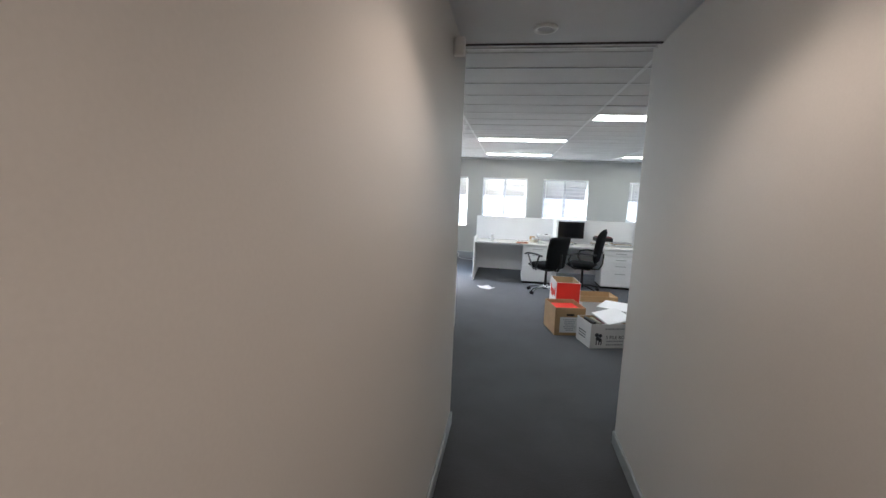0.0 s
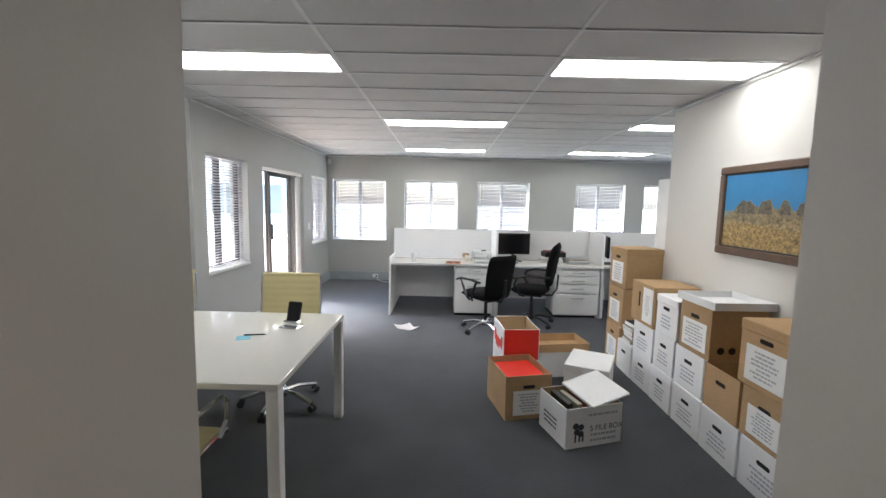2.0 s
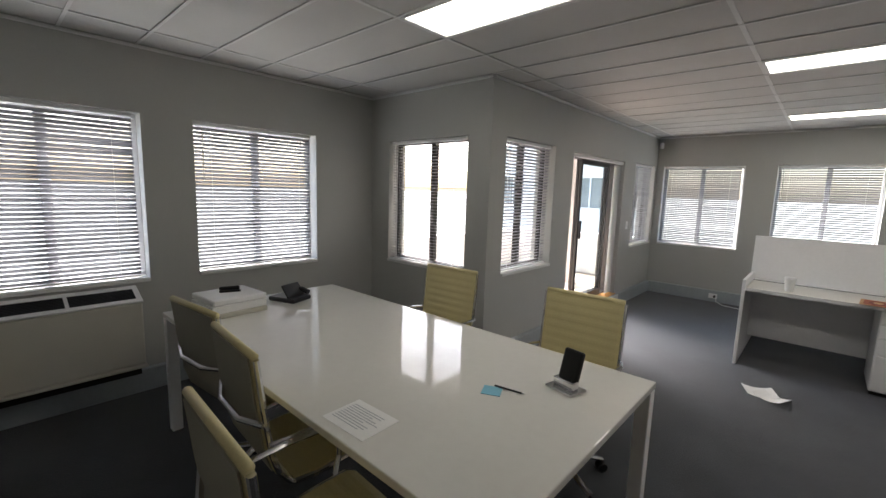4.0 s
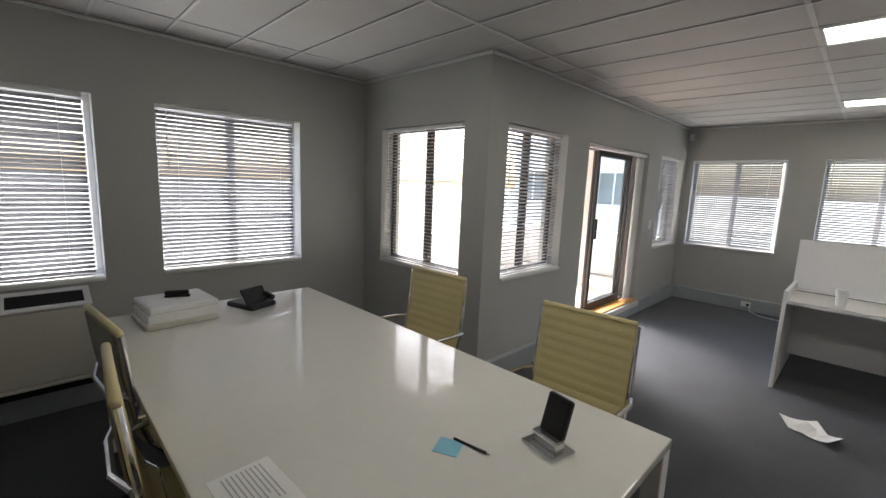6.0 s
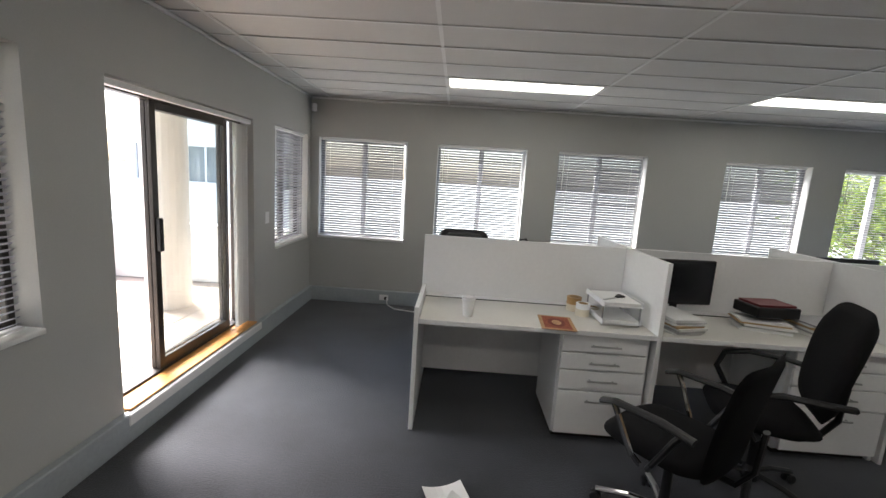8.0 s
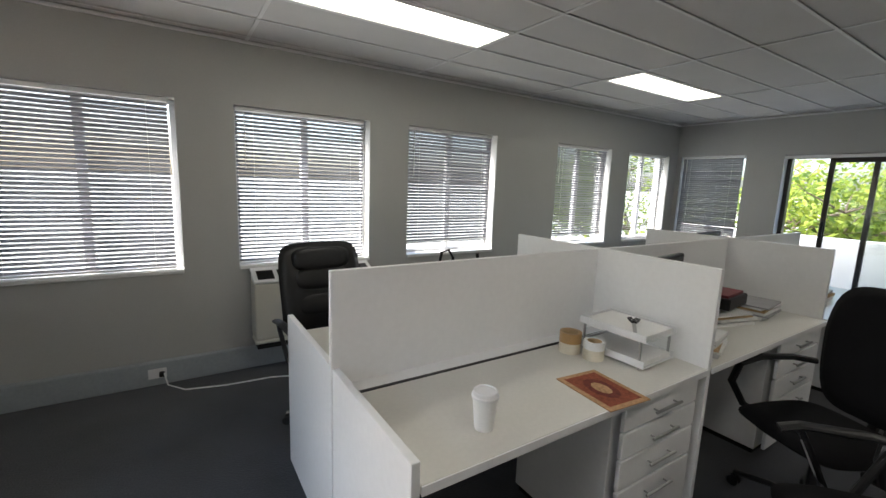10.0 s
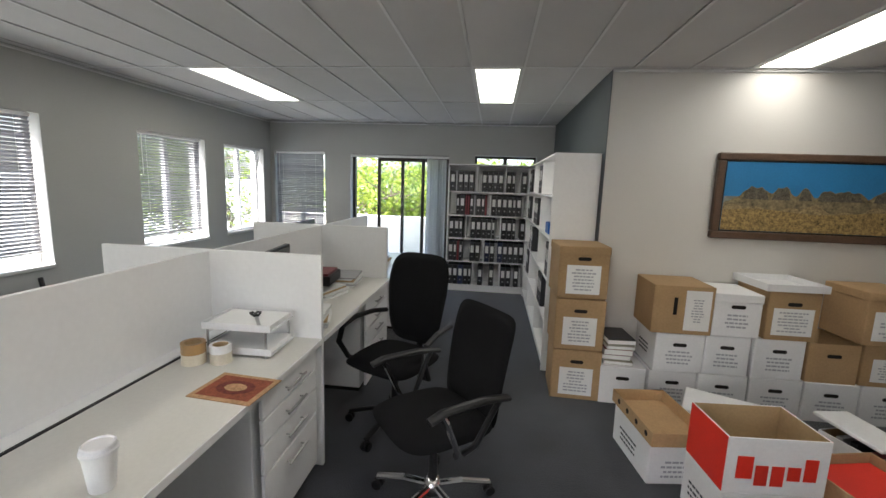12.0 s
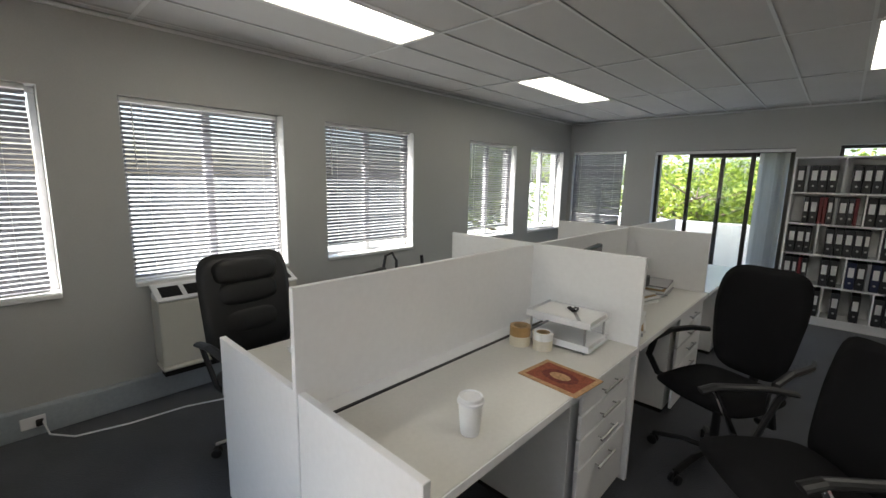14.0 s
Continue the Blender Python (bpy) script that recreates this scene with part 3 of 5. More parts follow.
def tree(x, y, seed, height, spread, leaves, label):
    rng = random.Random(seed)
    t = thing("tree", pose(x, y, -3.2), label, "tree", "garden trees")
    bm, tips = bmesh.new(), []

    def limb(p, d, length, r, level):
        pts, q = [p], p.copy()
        for k in range(4):
            d = (d + Vector((rng.uniform(-0.25, 0.25), rng.uniform(-0.25, 0.25), rng.uniform(-0.08, 0.18)))).normalized()
            q = q + d * length / 4
            pts.append(q.copy())
        for k in range(4):
            rod(pts[k], pts[k + 1], r * (1 - 0.18 * k), r * (1 - 0.18 * (k + 1)), 7, bm)
        if level >= 2:
            tips.extend(pts[1:])
        if level < 3:
            for k in range(4 if level else 6):
                base = pts[rng.randint(2, 4)]
                a = rng.uniform(0, 2 * math.pi)
                limb(base, Vector((math.cos(a), math.sin(a), rng.uniform(0.1, 0.8))).normalized(), length * rng.uniform(0.5, 0.75), r * 0.5, level + 1)

    limb(Vector((0, 0, 0)), Vector((0, 0, 1)), height * 0.55, 0.16, 0)
    part("trunk", bm, BARK, t)
    verts, faces = [], []
    for k in range(leaves):
        c = rng.choice(tips) + Vector((rng.gauss(0, spread), rng.gauss(0, spread), rng.gauss(0, spread * 0.8)))
        s = rng.uniform(0.05, 0.10)
        u = Vector((rng.gauss(0, 1), rng.gauss(0, 1), rng.gauss(0, 0.6))).normalized()
        v = u.cross(Vector((rng.gauss(0, 1), rng.gauss(0, 1), rng.gauss(0, 1)))).normalized()
        i = len(verts)
        verts += [c - u * s, c + v * s * 0.42, c + u * s, c - v * s * 0.42]
        faces.append((i, i + 1, i + 2, i + 3))
    me = bpy.data.meshes.new("crown")
    me.from_pydata(verts, [], faces)
    me.materials.append(LEAF)
    o = new("crown", me)
    o.parent = t
    return t


tree(10.2, 1.2, 5, 6.2, 0.33, 12000, "leafy yellow-green tree beyond the balcony")
tree(11.5, 4.6, 9, 6.6, 0.36, 12000, "leafy yellow-green tree beyond the balcony")
tree(10.8, -1.8, 12, 6.0, 0.34, 10000, "leafy yellow-green tree beyond the balcony")
tree(12.5, 8.8, 21, 6.4, 0.36, 9000, "leafy tree behind the blinded windows")


# ---- desks and partitions ----
def slab(name, a, mat, label, category, group="", bevel=0.002):
    return tagged(obj(name, box(*a, bevel), mat), label, category, group)


G = "workstation row"
for k, (a, b) in enumerate(((-0.014, 1.418), (1.449, 2.888), (2.917, 4.25))):
    for side in (0, 1):
        y0, y1 = (1.045, 1.566) if side == 0 else (1.712, 2.30)
        d = thing("desk", pose((a + b) / 2, (y0 + y1) / 2, 0), "cream melamine workstation desk beside a white divider", "desk", G)
        ox, oy = (a + b) / 2, (y0 + y1) / 2
        part("desktop", box(a - ox, y0 - oy, 0.705, b - ox, y1 - oy, 0.735, 0.003), DESKTOP, d)
        part("edge_strip", box(a - ox, (y0 - 0.004 if side == 0 else y1) - oy, 0.706, b - ox, (y0 if side == 0 else y1 + 0.004) - oy, 0.734), MELAMINE, d)
        if side == 0:
            # black strip that draws the shade in the gap behind the desktop
            part("gap_shade", box(a - ox, y1 + 0.001 - oy, 0.700, b - ox, y1 + 0.014 - oy, 0.7375), BLACKPL, d, "dark strip for the shaded gap along the rear edge")
            part("rear_ledge", box(a - ox, y1 + 0.015 - oy, 0.700, b - ox, 1.655 - oy, 0.738, 0.002), MELAMINE, d, "white ledge below the screen")
        x = a + 0.006 - ox
        if k:
            part("end_support", box(x, y0 + 0.06 - oy, 0.0, x + 0.022, y1 - 0.02 - oy, 0.704, 0.002), MELAMINE, d)
        x = b - 0.028 - ox
        part("end_support", box(x, y0 + 0.06 - oy, 0.0, x + 0.022, y1 - 0.02 - oy, 0.704, 0.002), MELAMINE, d)
    slab("desk_partition", (a - (0.036 if k == 0 else 0), 1.656, 0.14, b, 1.680, 1.172), MELAMINE, "white melamine privacy screen between two desks", "partition", G)
slab("desk_end_panel", (-0.045, 1.045, 0.0, -0.018, 1.654, 0.805), MELAMINE, "low white melamine end panel of the desk", "partition", G)
slab("desk_end_panel", (-0.045, 1.682, 0.0, -0.018, 2.37, 0.805), MELAMINE, "low white melamine end panel of the desk", "partition", G)
slab("desk_divider", (1.420, 1.045, 0.0, 1.447, 2.29, 1.178), MELAMINE, "tall white melamine divider between desks", "partition", G)
slab("desk_divider", (2.890, 1.07, 0.0, 2.915, 2.29, 1.178), MELAMINE, "tall white melamine divider between desks", "partition", G)


def pedestal(x0, x1, y0, y1, face):
    """A chest of four drawers under a desk; its fronts look to -y."""
    t = thing("drawer_pedestal", pose(x0, y0, 0), "white four-drawer pedestal with bar handles under the desk", "drawer unit", "desk pedestals")
    w, d = x1 - x0, y1 - y0
    part("body", box(0, 0.05, 0.03, w, d, 0.703, 0.003), MELAMINE, t)
    part("plinth", box(0.01, 0.06, 0.0, w - 0.01, d - 0.02, 0.029), DARK, t)
    z = 0.698
    for h in (0.112, 0.112, 0.135, 0.295):
        dr = part("drawer", box(0.003, 0.0, z - h + 0.009, w - 0.003, 0.018, z, 0.003), MELAMINE, t)
        hb = rod((w / 2 - 0.09, -0.024, z - 0.055), (w / 2 + 0.09, -0.024, z - 0.055), 0.006, seg=8)
        for x in (-0.07, 0.07):
            rod((w / 2 + x, -0.024, z - 0.055), (w / 2 + x, 0.001, z - 0.055), 0.004, seg=6, bm=hb)
        part("handle", hb, STEEL, dr, "brushed steel bar handle")
        z -= h
    return t


pedestal(0.862, 1.385, 1.06, 1.60, -1)
pedestal(2.26, 2.855, 1.06, 1.60, -1)
pedestal(3.65, 4.20, 1.06, 1.60, -1)


# ---- chairs ----
def star_base(t, r, mat, rot=0.0, hub=0.10):
    bm = lathe([(0.0, hub - 0.03), (0.042, hub - 0.03), (0.045, hub), (0.030, hub + 0.05), (0.0, hub + 0.05)], 16)
    part("hub", bm, mat, t, smooth=True)
    for k in range(5):
        a = radians(rot + 72 * k)
        c, s = math.cos(a), math.sin(a)
        part("leg", tube([(0.02 * c, 0.02 * s, hub + 0.01), (r * 0.5 * c, r * 0.5 * s, hub + 0.005), (r * c, r * s, 0.068)], 0.019, 8, flat=0.7), mat, t)
        bm = bmesh.new()
        px, py = r * c, r * s
        for e in (-0.017, 0.017):
            m = Matrix.Translation((px - s * e, py + c * e, 0.027)) @ Matrix.Rotation(a, 4, "Z") @ Matrix.Rotation(radians(90), 4, "X")
            lathe([(0.0, -0.010), (0.022, -0.010), (0.027, -0.006), (0.027, 0.006), (0.022, 0.010), (0.0, 0.010)], 14, bm, m)
        rod((px, py, 0.03), (px, py, 0.075), 0.008, seg=8, bm=bm)
        part("castor", bm, BLACKPL, t, smooth=False)


def task_chair(m, label, high=False, d_arms=False, wide=0.46, leather=False):
    """An upholstered swivel chair that looks to its own +y."""
    t = thing("office_chair", m, label, "office chair", "black office chairs")
    fab = BLACKLEA if leather else BLACKFAB
    star_base(t, 0.30, CHROME if not d_arms else BLACKPL, 20 if d_arms else 39)
    part("gas_column", rod((0, 0, 0.14), (0, 0, 0.41), 0.024, 0.018, 14), BLACKPL, t)
    part("tilt_mechanism", box(-0.10, -0.14, 0.385, 0.10, 0.12, 0.425, 0.01), BLACKPL, t)
    part("tilt_knob", rod((0.10, 0.02, 0.40), (0.155, 0.02, 0.40), 0.026, seg=16), CHROME, t, "round chrome tension knob")
    part("seat", cushion(0.50, 0.48, 0.095, m=Matrix.Translation((0, 0.02, 0.465)), power=4, crown=0.3), fab, t, smooth=True)
    top = 1.10 if high else 0.97
    low = 0.50 if high else 0.43
    hb = top - low
    mm = Matrix.Translation((0, -0.255, low + hb / 2)) @ Matrix.Rotation(radians(-80), 4, "X")
    bm = cushion(wide, hb, 0.10 if (high or leather) else 0.05, m=None, power=6 if leather else 4.5 if high else 9, crown=0.4, n=12)
    for v in bm.verts:
        u = v.co.y / hb
        v.co.x *= 1.0 - 0.16 * max(0.0, u + 0.1) * 2 * (0.2 if leather else 1 if high else 0.35)
        v.co.z += 0.06 * (v.co.x / wide) ** 2 * 2 - 0.05 * u * u
    bmesh.ops.transform(bm, matrix=mm, verts=bm.verts)
    part("backrest", bm, fab, t, smooth=True)
    if leather:
        for z in (0.72, 0.88, 1.0):
            part("pad", cushion(wide * 0.72, 0.15, 0.07, m=Matrix.Translation((0, -0.215 - 0.1 * (z - 0.72), z)) @ Matrix.Rotation(radians(-80), 4, "X"), power=3.5, crown=0.4), fab, t, smooth=True)
    part("back_stem", tube([(0, -0.10, 0.40), (0, -0.26, 0.41), (0, -0.315, 0.50), (0, -0.325, 0.68)], 0.024, 8, flat=0.5), BLACKPL, t)
    for s in (-1, 1):
        if d_arms:
            pts = [(s * 0.22, 0.06, 0.415), (s * 0.30, 0.10, 0.44), (s * 0.315, 0.17, 0.56), (s * 0.31, 0.14, 0.655), (s * 0.31, 0.02, 0.685), (s * 0.30, -0.16, 0.68), (s * 0.26, -0.26, 0.67)]
            part("armrest", tube(pts, 0.020, 8, flat=0.8), BLACKPL, t)
        else:
            part("arm_strut", tube([(s * 0.235, 0.03, 0.41), (s * 0.275, 0.05, 0.46), (s * 0.295, 0.12, 0.62), (s * 0.295, 0.14, 0.655)], 0.014, 8), CHROME if not leather else STEEL, t)
            part("arm_strut", tube([(s * 0.235, -0.01, 0.41), (s * 0.275, -0.04, 0.46), (s * 0.295, -0.12, 0.62), (s * 0.295, -0.14, 0.65)], 0.014, 8), BLACKPL, t)
            part("armrest", tube([(s * 0.295, 0.20, 0.645), (s * 0.295, 0.14, 0.667), (s * 0.295, -0.06, 0.672), (s * 0.295, -0.19, 0.655)], 0.026, 10, flat=0.5), BLACKPL, t)
    return t


task_chair(pose(1.235, 0.41, 0, 0, 0, 38), "black mesh-backed swivel chair with chrome base beside the desk")
task_chair(pose(1.87, 0.75, 0, 0, 0, 68), "black high-backed swivel chair with looped plastic arms", high=True, d_arms=True)
task_chair(pose(0.28, 2.58, 0, 0, 0, 184), "black padded leather executive chair behind the desk", high=True, leather=True, wide=0.52)

# bent wire hoops standing on the rear desk
ws = thing("wire_stand", pose(0.80, 2.06, 0.735), "black bent wire stand on the rear desk", "stand")
part("foot", box(-0.14, -0.05, 0, 0.16, 0.12, 0.008, 0.003), BLACKPL, ws)
part("hoop", tube([(-0.09, 0.08, 0.008), (-0.095, 0.08, 0.30), (-0.075, 0.08, 0.385), (-0.03, 0.08, 0.395), (0.0, 0.08, 0.35), (0.005, 0.08, 0.008)], 0.008, 8), BLACKPL, ws)
part("upright", tube([(0.11, -0.03, 0.008), (0.10, -0.03, 0.28), (0.085, -0.03, 0.385)], 0.009, 8), BLACKPL, ws)


def ribbed(profile, w, t, rib):
    """A padded sheet along a (y, z) profile, with cross ribs."""
    pts = []
    for (y0, z0), (y1, z1) in zip(profile, profile[1:]):
        n = max(2, round(math.hypot(y1 - y0, z1 - z0) / 0.0125))
        pts += [(y0 + (y1 - y0) * i / n, z0 + (z1 - z0) * i / n) for i in range(n)]
    pts.append(profile[-1])
    b, s, rows = bmesh.new(), 0.0, []
    for i, (y, z) in enumerate(pts):
        y0, z0 = pts[max(i - 1, 0)]
        y1, z1 = pts[min(i + 1, len(pts) - 1)]
        if i:
            s += math.hypot(y - y0, z - z0)
        l = math.hypot(y1 - y0, z1 - z0)
        ny, nz = (z1 - z0) / l, -(y1 - y0) / l
        h = t * (0.82 + 0.18 * abs(math.sin(math.pi * s / rib)))
        rows.append([b.verts.new((x, y + q * ny, z + q * nz)) for x in (-w / 2, w / 2) for q in (-h / 2, h / 2)])
    for p, q in zip(rows, rows[1:]):
        for i, j in ((0, 1), (1, 3), (3, 2), (2, 0)):
            b.faces.new((p[i], p[j], q[j], q[i]))
    b.faces.new((rows[0][0], rows[0][2], rows[0][3], rows[0][1]))
    b.faces.new((rows[-1][0], rows[-1][1], rows[-1][3], rows[-1][2]))
    bmesh.ops.recalc_face_normals(b, faces=b.faces)
    return b


def cream_chair():
    """A ribbed swivel chair with a sling seat and chrome arms; it looks to its own +y."""
    t = thing("conference_chair", pose(0, 0, 0), "cream ribbed leather swivel chair with chrome arms", "conference chair", "chairs round the meeting table")
    seat = [(0.25, 0.435), (0.21, 0.455), (0.10, 0.45), (-0.08, 0.432), (-0.17, 0.44)]
    back = [(-0.185, 0.45), (-0.225, 0.50), (-0.25, 0.58), (-0.275, 0.76), (-0.295, 0.945)]
    part("seat", ribbed(seat, 0.45, 0.024, 0.05), CREAM, t)
    part("backrest", ribbed(back, 0.45, 0.022, 0.05), CREAM, t)
    part("top_roll", rod((-0.225, -0.297, 0.955), (0.225, -0.297, 0.955), 0.014, seg=12), CREAM, t, smooth=True)
    part("back_lining", ribbed([(y - 0.016, z) for y, z in back[1:]], 0.41, 0.006, 0.2), CREAMBACK, t)
    for s in (-1, 1):
        part("side_rail", tube([(s * 0.232, y, z) for y, z in seat + back], 0.011, 8), CHROME, t)
        part("armrest", tube([(s * 0.24, 0.17, 0.445), (s * 0.262, 0.20, 0.52), (s * 0.265, 0.20, 0.61), (s * 0.265, 0.165, 0.648), (s * 0.265, 0.0, 0.65), (s * 0.262, -0.18, 0.635), (s * 0.24, -0.262, 0.625)], 0.014, 8, flat=0.7), CHROME, t)
    part("seat_bridge", box(-0.225, -0.03, 0.405, 0.225, 0.03, 0.425, 0.006), CHROME, t)
    part("back_bridge", tube([(-0.23, -0.275, 0.70), (-0.1, -0.315, 0.685), (0.1, -0.315, 0.685), (0.23, -0.275, 0.70)], 0.012, 8), CHROME, t)
    part("gas_column", rod((0, 0, 0.12), (0, 0, 0.41), 0.026, 0.02, 14), CHROME, t)
    star_base(t, 0.29, CHROME, 10)
    return t


cc = cream_chair()
cc.matrix_basis = pose(-1.54, -1.58, 0, 0, 0, 184)
for m in (pose(-0.51, -1.60, 0, 0, 0, 183), pose(-1.73, -2.68, 0, 0, 0, 6), pose(-1.12, -2.72, 0, 0, 0, -4), pose(-0.57, -2.98, 0, 0, 0, -3)):
    copy_thing(cc, m)

# ---- meeting table ----
tb = thing("meeting_table", pose(-1.22, -2.33, 0), "large glossy white meeting table with square legs", "table")
hw, hd = 1.22, 0.592
part("tabletop", box(-hw, -hd, 0.722, hw, hd, 0.752, 0.004, seg=2), GLOSSY, tb)
for sx in (-1, 1):
    for sy in (-1, 1):
        part("leg", box(sx * hw - sx * 0.002, sy * hd - sy * 0.002, 0.0, sx * (hw - 0.06), sy * (hd - 0.06), 0.720, 0.003), MELAMINE, tb)
for sy in (-1, 1):
    part("apron", box(-hw + 0.062, sy * (hd - 0.075), 0.690, hw - 0.062, sy * (hd - 0.11), 0.720, 0.002), MELAMINE, tb)
for sx in (-1, 1):
    part("apron", box(sx * (hw - 0.075), -hd + 0.062, 0.690, sx * (hw - 0.11), hd - 0.062, 0.720, 0.002), MELAMINE, tb)
TZ = 0.752


def sheet(m, w, d, label, mat=PAPER, t=0.002, lines=0, category="paper", curl=0.0):
    p = thing("paper_sheet" if category == "paper" else category.replace(" ", "_"), m, label, category)
    bm = bmesh.new()
    n = 6
    rows = [[bm.verts.new((-w / 2 + w * i / n, y, t + curl * (2 * i / n - 1) ** 2)) for y in (-d / 2, d / 2)] for i in range(n + 1)]
    for a, b in zip(rows, rows[1:]):
        bm.faces.new((a[0], b[0], b[1], a[1]))
    g = bmesh.ops.extrude_face_region(bm, geom=bm.faces[:])
    for v in g["geom"]:
        if isinstance(v, bmesh.types.BMVert):
            v.co.z -= t
    bmesh.ops.recalc_face_normals(bm, faces=bm.faces)
    part("page", bm, mat, p)
    if lines:
        b2 = bmesh.new()
        for k in range(lines):
            y = d / 2 - 0.03 - (d - 0.05) * k / lines
            box(-w * 0.42, y - 0.003, t + 0.0005, w * (0.1 + 0.3 * random.random()), y, t + 0.001, bm=b2)
        part("print", b2, GREYINK, p)
    return p


sheet(pose(-0.64, -2.80, TZ, 0, 0, 2), 0.215, 0.16, "printed plan sheet lying on the white table", lines=9)
sheet(pose(-0.445, -2.31, TZ, 0, 0, 25), 0.075, 0.075, "pale blue sticky note on the white table", BLUE, category="sticky note")
pen = thing("pen", pose(-0.40, -2.26, TZ + 0.005, 0, 0, 10), "thin dark ballpoint pen on the white table", "pen")
part("barrel", rod((-0.06, 0, 0), (0.055, 0, 0), 0.004, seg=8), BLACKPL, pen)
part("tip", rod((0.055, 0, 0), (0.068, 0, 0), 0.0035, 0.0008, seg=8), STEEL, pen)
hp = thing("hole_punch", pose(-0.245, -2.085, TZ, 0, 0, -12), "black hole punch with a chrome base on the table", "hole punch")
part("base", box(-0.065, -0.05, 0, 0.065, 0.05, 0.012, 0.004), CHROME, hp)
part("body", box(-0.05, -0.02, 0.012, 0.05, 0.02, 0.045, 0.005), CHROME, hp)
part("lever", box(-0.045, -0.012, 0, 0.045, 0.012, 0.125, 0.009, m=Matrix.Translation((0, 0.015, 0.035)) @ Matrix.Rotation(radians(-16), 4, "X"), seg=2), BLACKPL, hp)
ph = thing("desk_phone", pose(-2.22, -2.22, TZ, 0, 0, -70), "black desk telephone on the white table", "telephone")
b = box(-0.09, -0.11, 0, 0.09, 0.11, 0.03, 0.008)
part("body", b, BLACKPL, ph)
part("display", box(-0.08, 0.0, 0.0, 0.08, 0.012, 0.10, 0.004, m=Matrix.Translation((0, 0.05, 0.025)) @ Matrix.Rotation(radians(35), 4, "X")), BLACKPL, ph)
part("handset", tube([(-0.07, -0.10, 0.045), (-0.07, -0.05, 0.06), (-0.07, 0.05, 0.065), (-0.07, 0.10, 0.05)], 0.018, 8), BLACKPL, ph)
pr = thing("paper_tray_stack", pose(-2.22, -2.62, TZ, 0, 0, 4), "white document trays with a stapler on the table", "document tray")
part("lower_tray", box(-0.15, -0.17, 0.0, 0.15, 0.17, 0.03, 0.006), BEIGE, pr)
part("paper_ream", box(-0.14, -0.16, 0.031, 0.145, 0.165, 0.075, 0.003), PAPER, pr)
part("upper_tray", box(-0.16, -0.15, 0.076, 0.14, 0.17, 0.11, 0.006), WHITEBOX, pr)
st = thing("stapler", pose(-2.25, -2.60, TZ + 0.11, 0, 0, 70), "small black stapler on the document trays", "stapler")
part("base", box(-0.06, -0.014, 0, 0.06, 0.014, 0.012, 0.003), BLACKPL, st)
part("arm", box(-0.06, -0.012, 0.013, 0.055, 0.012, 0.036, 0.007), BLACKPL, st)


# ---- archive boxes ----
def bars(w, h, n, rng, short=0.5):
    """Lines of writing too small to read, on the plane y = 0, centred."""
    bm = bmesh.new()
    for k in range(n):
        z = h / 2 - h * (k + 0.5) / n
        l, step = w * rng.uniform(short, 1.0), 0.0
        x = -l / 2
        while x < l / 2:
            q = min(rng.uniform(0.012, 0.035), l / 2 - x)
            if q > 0.004:
                box(x, -0.0006, z - h / n * 0.22, x + q, 0, z + h / n * 0.22, bm=bm)
            x += q + 0.006
    return bm


BOXRNG = random.Random(4)


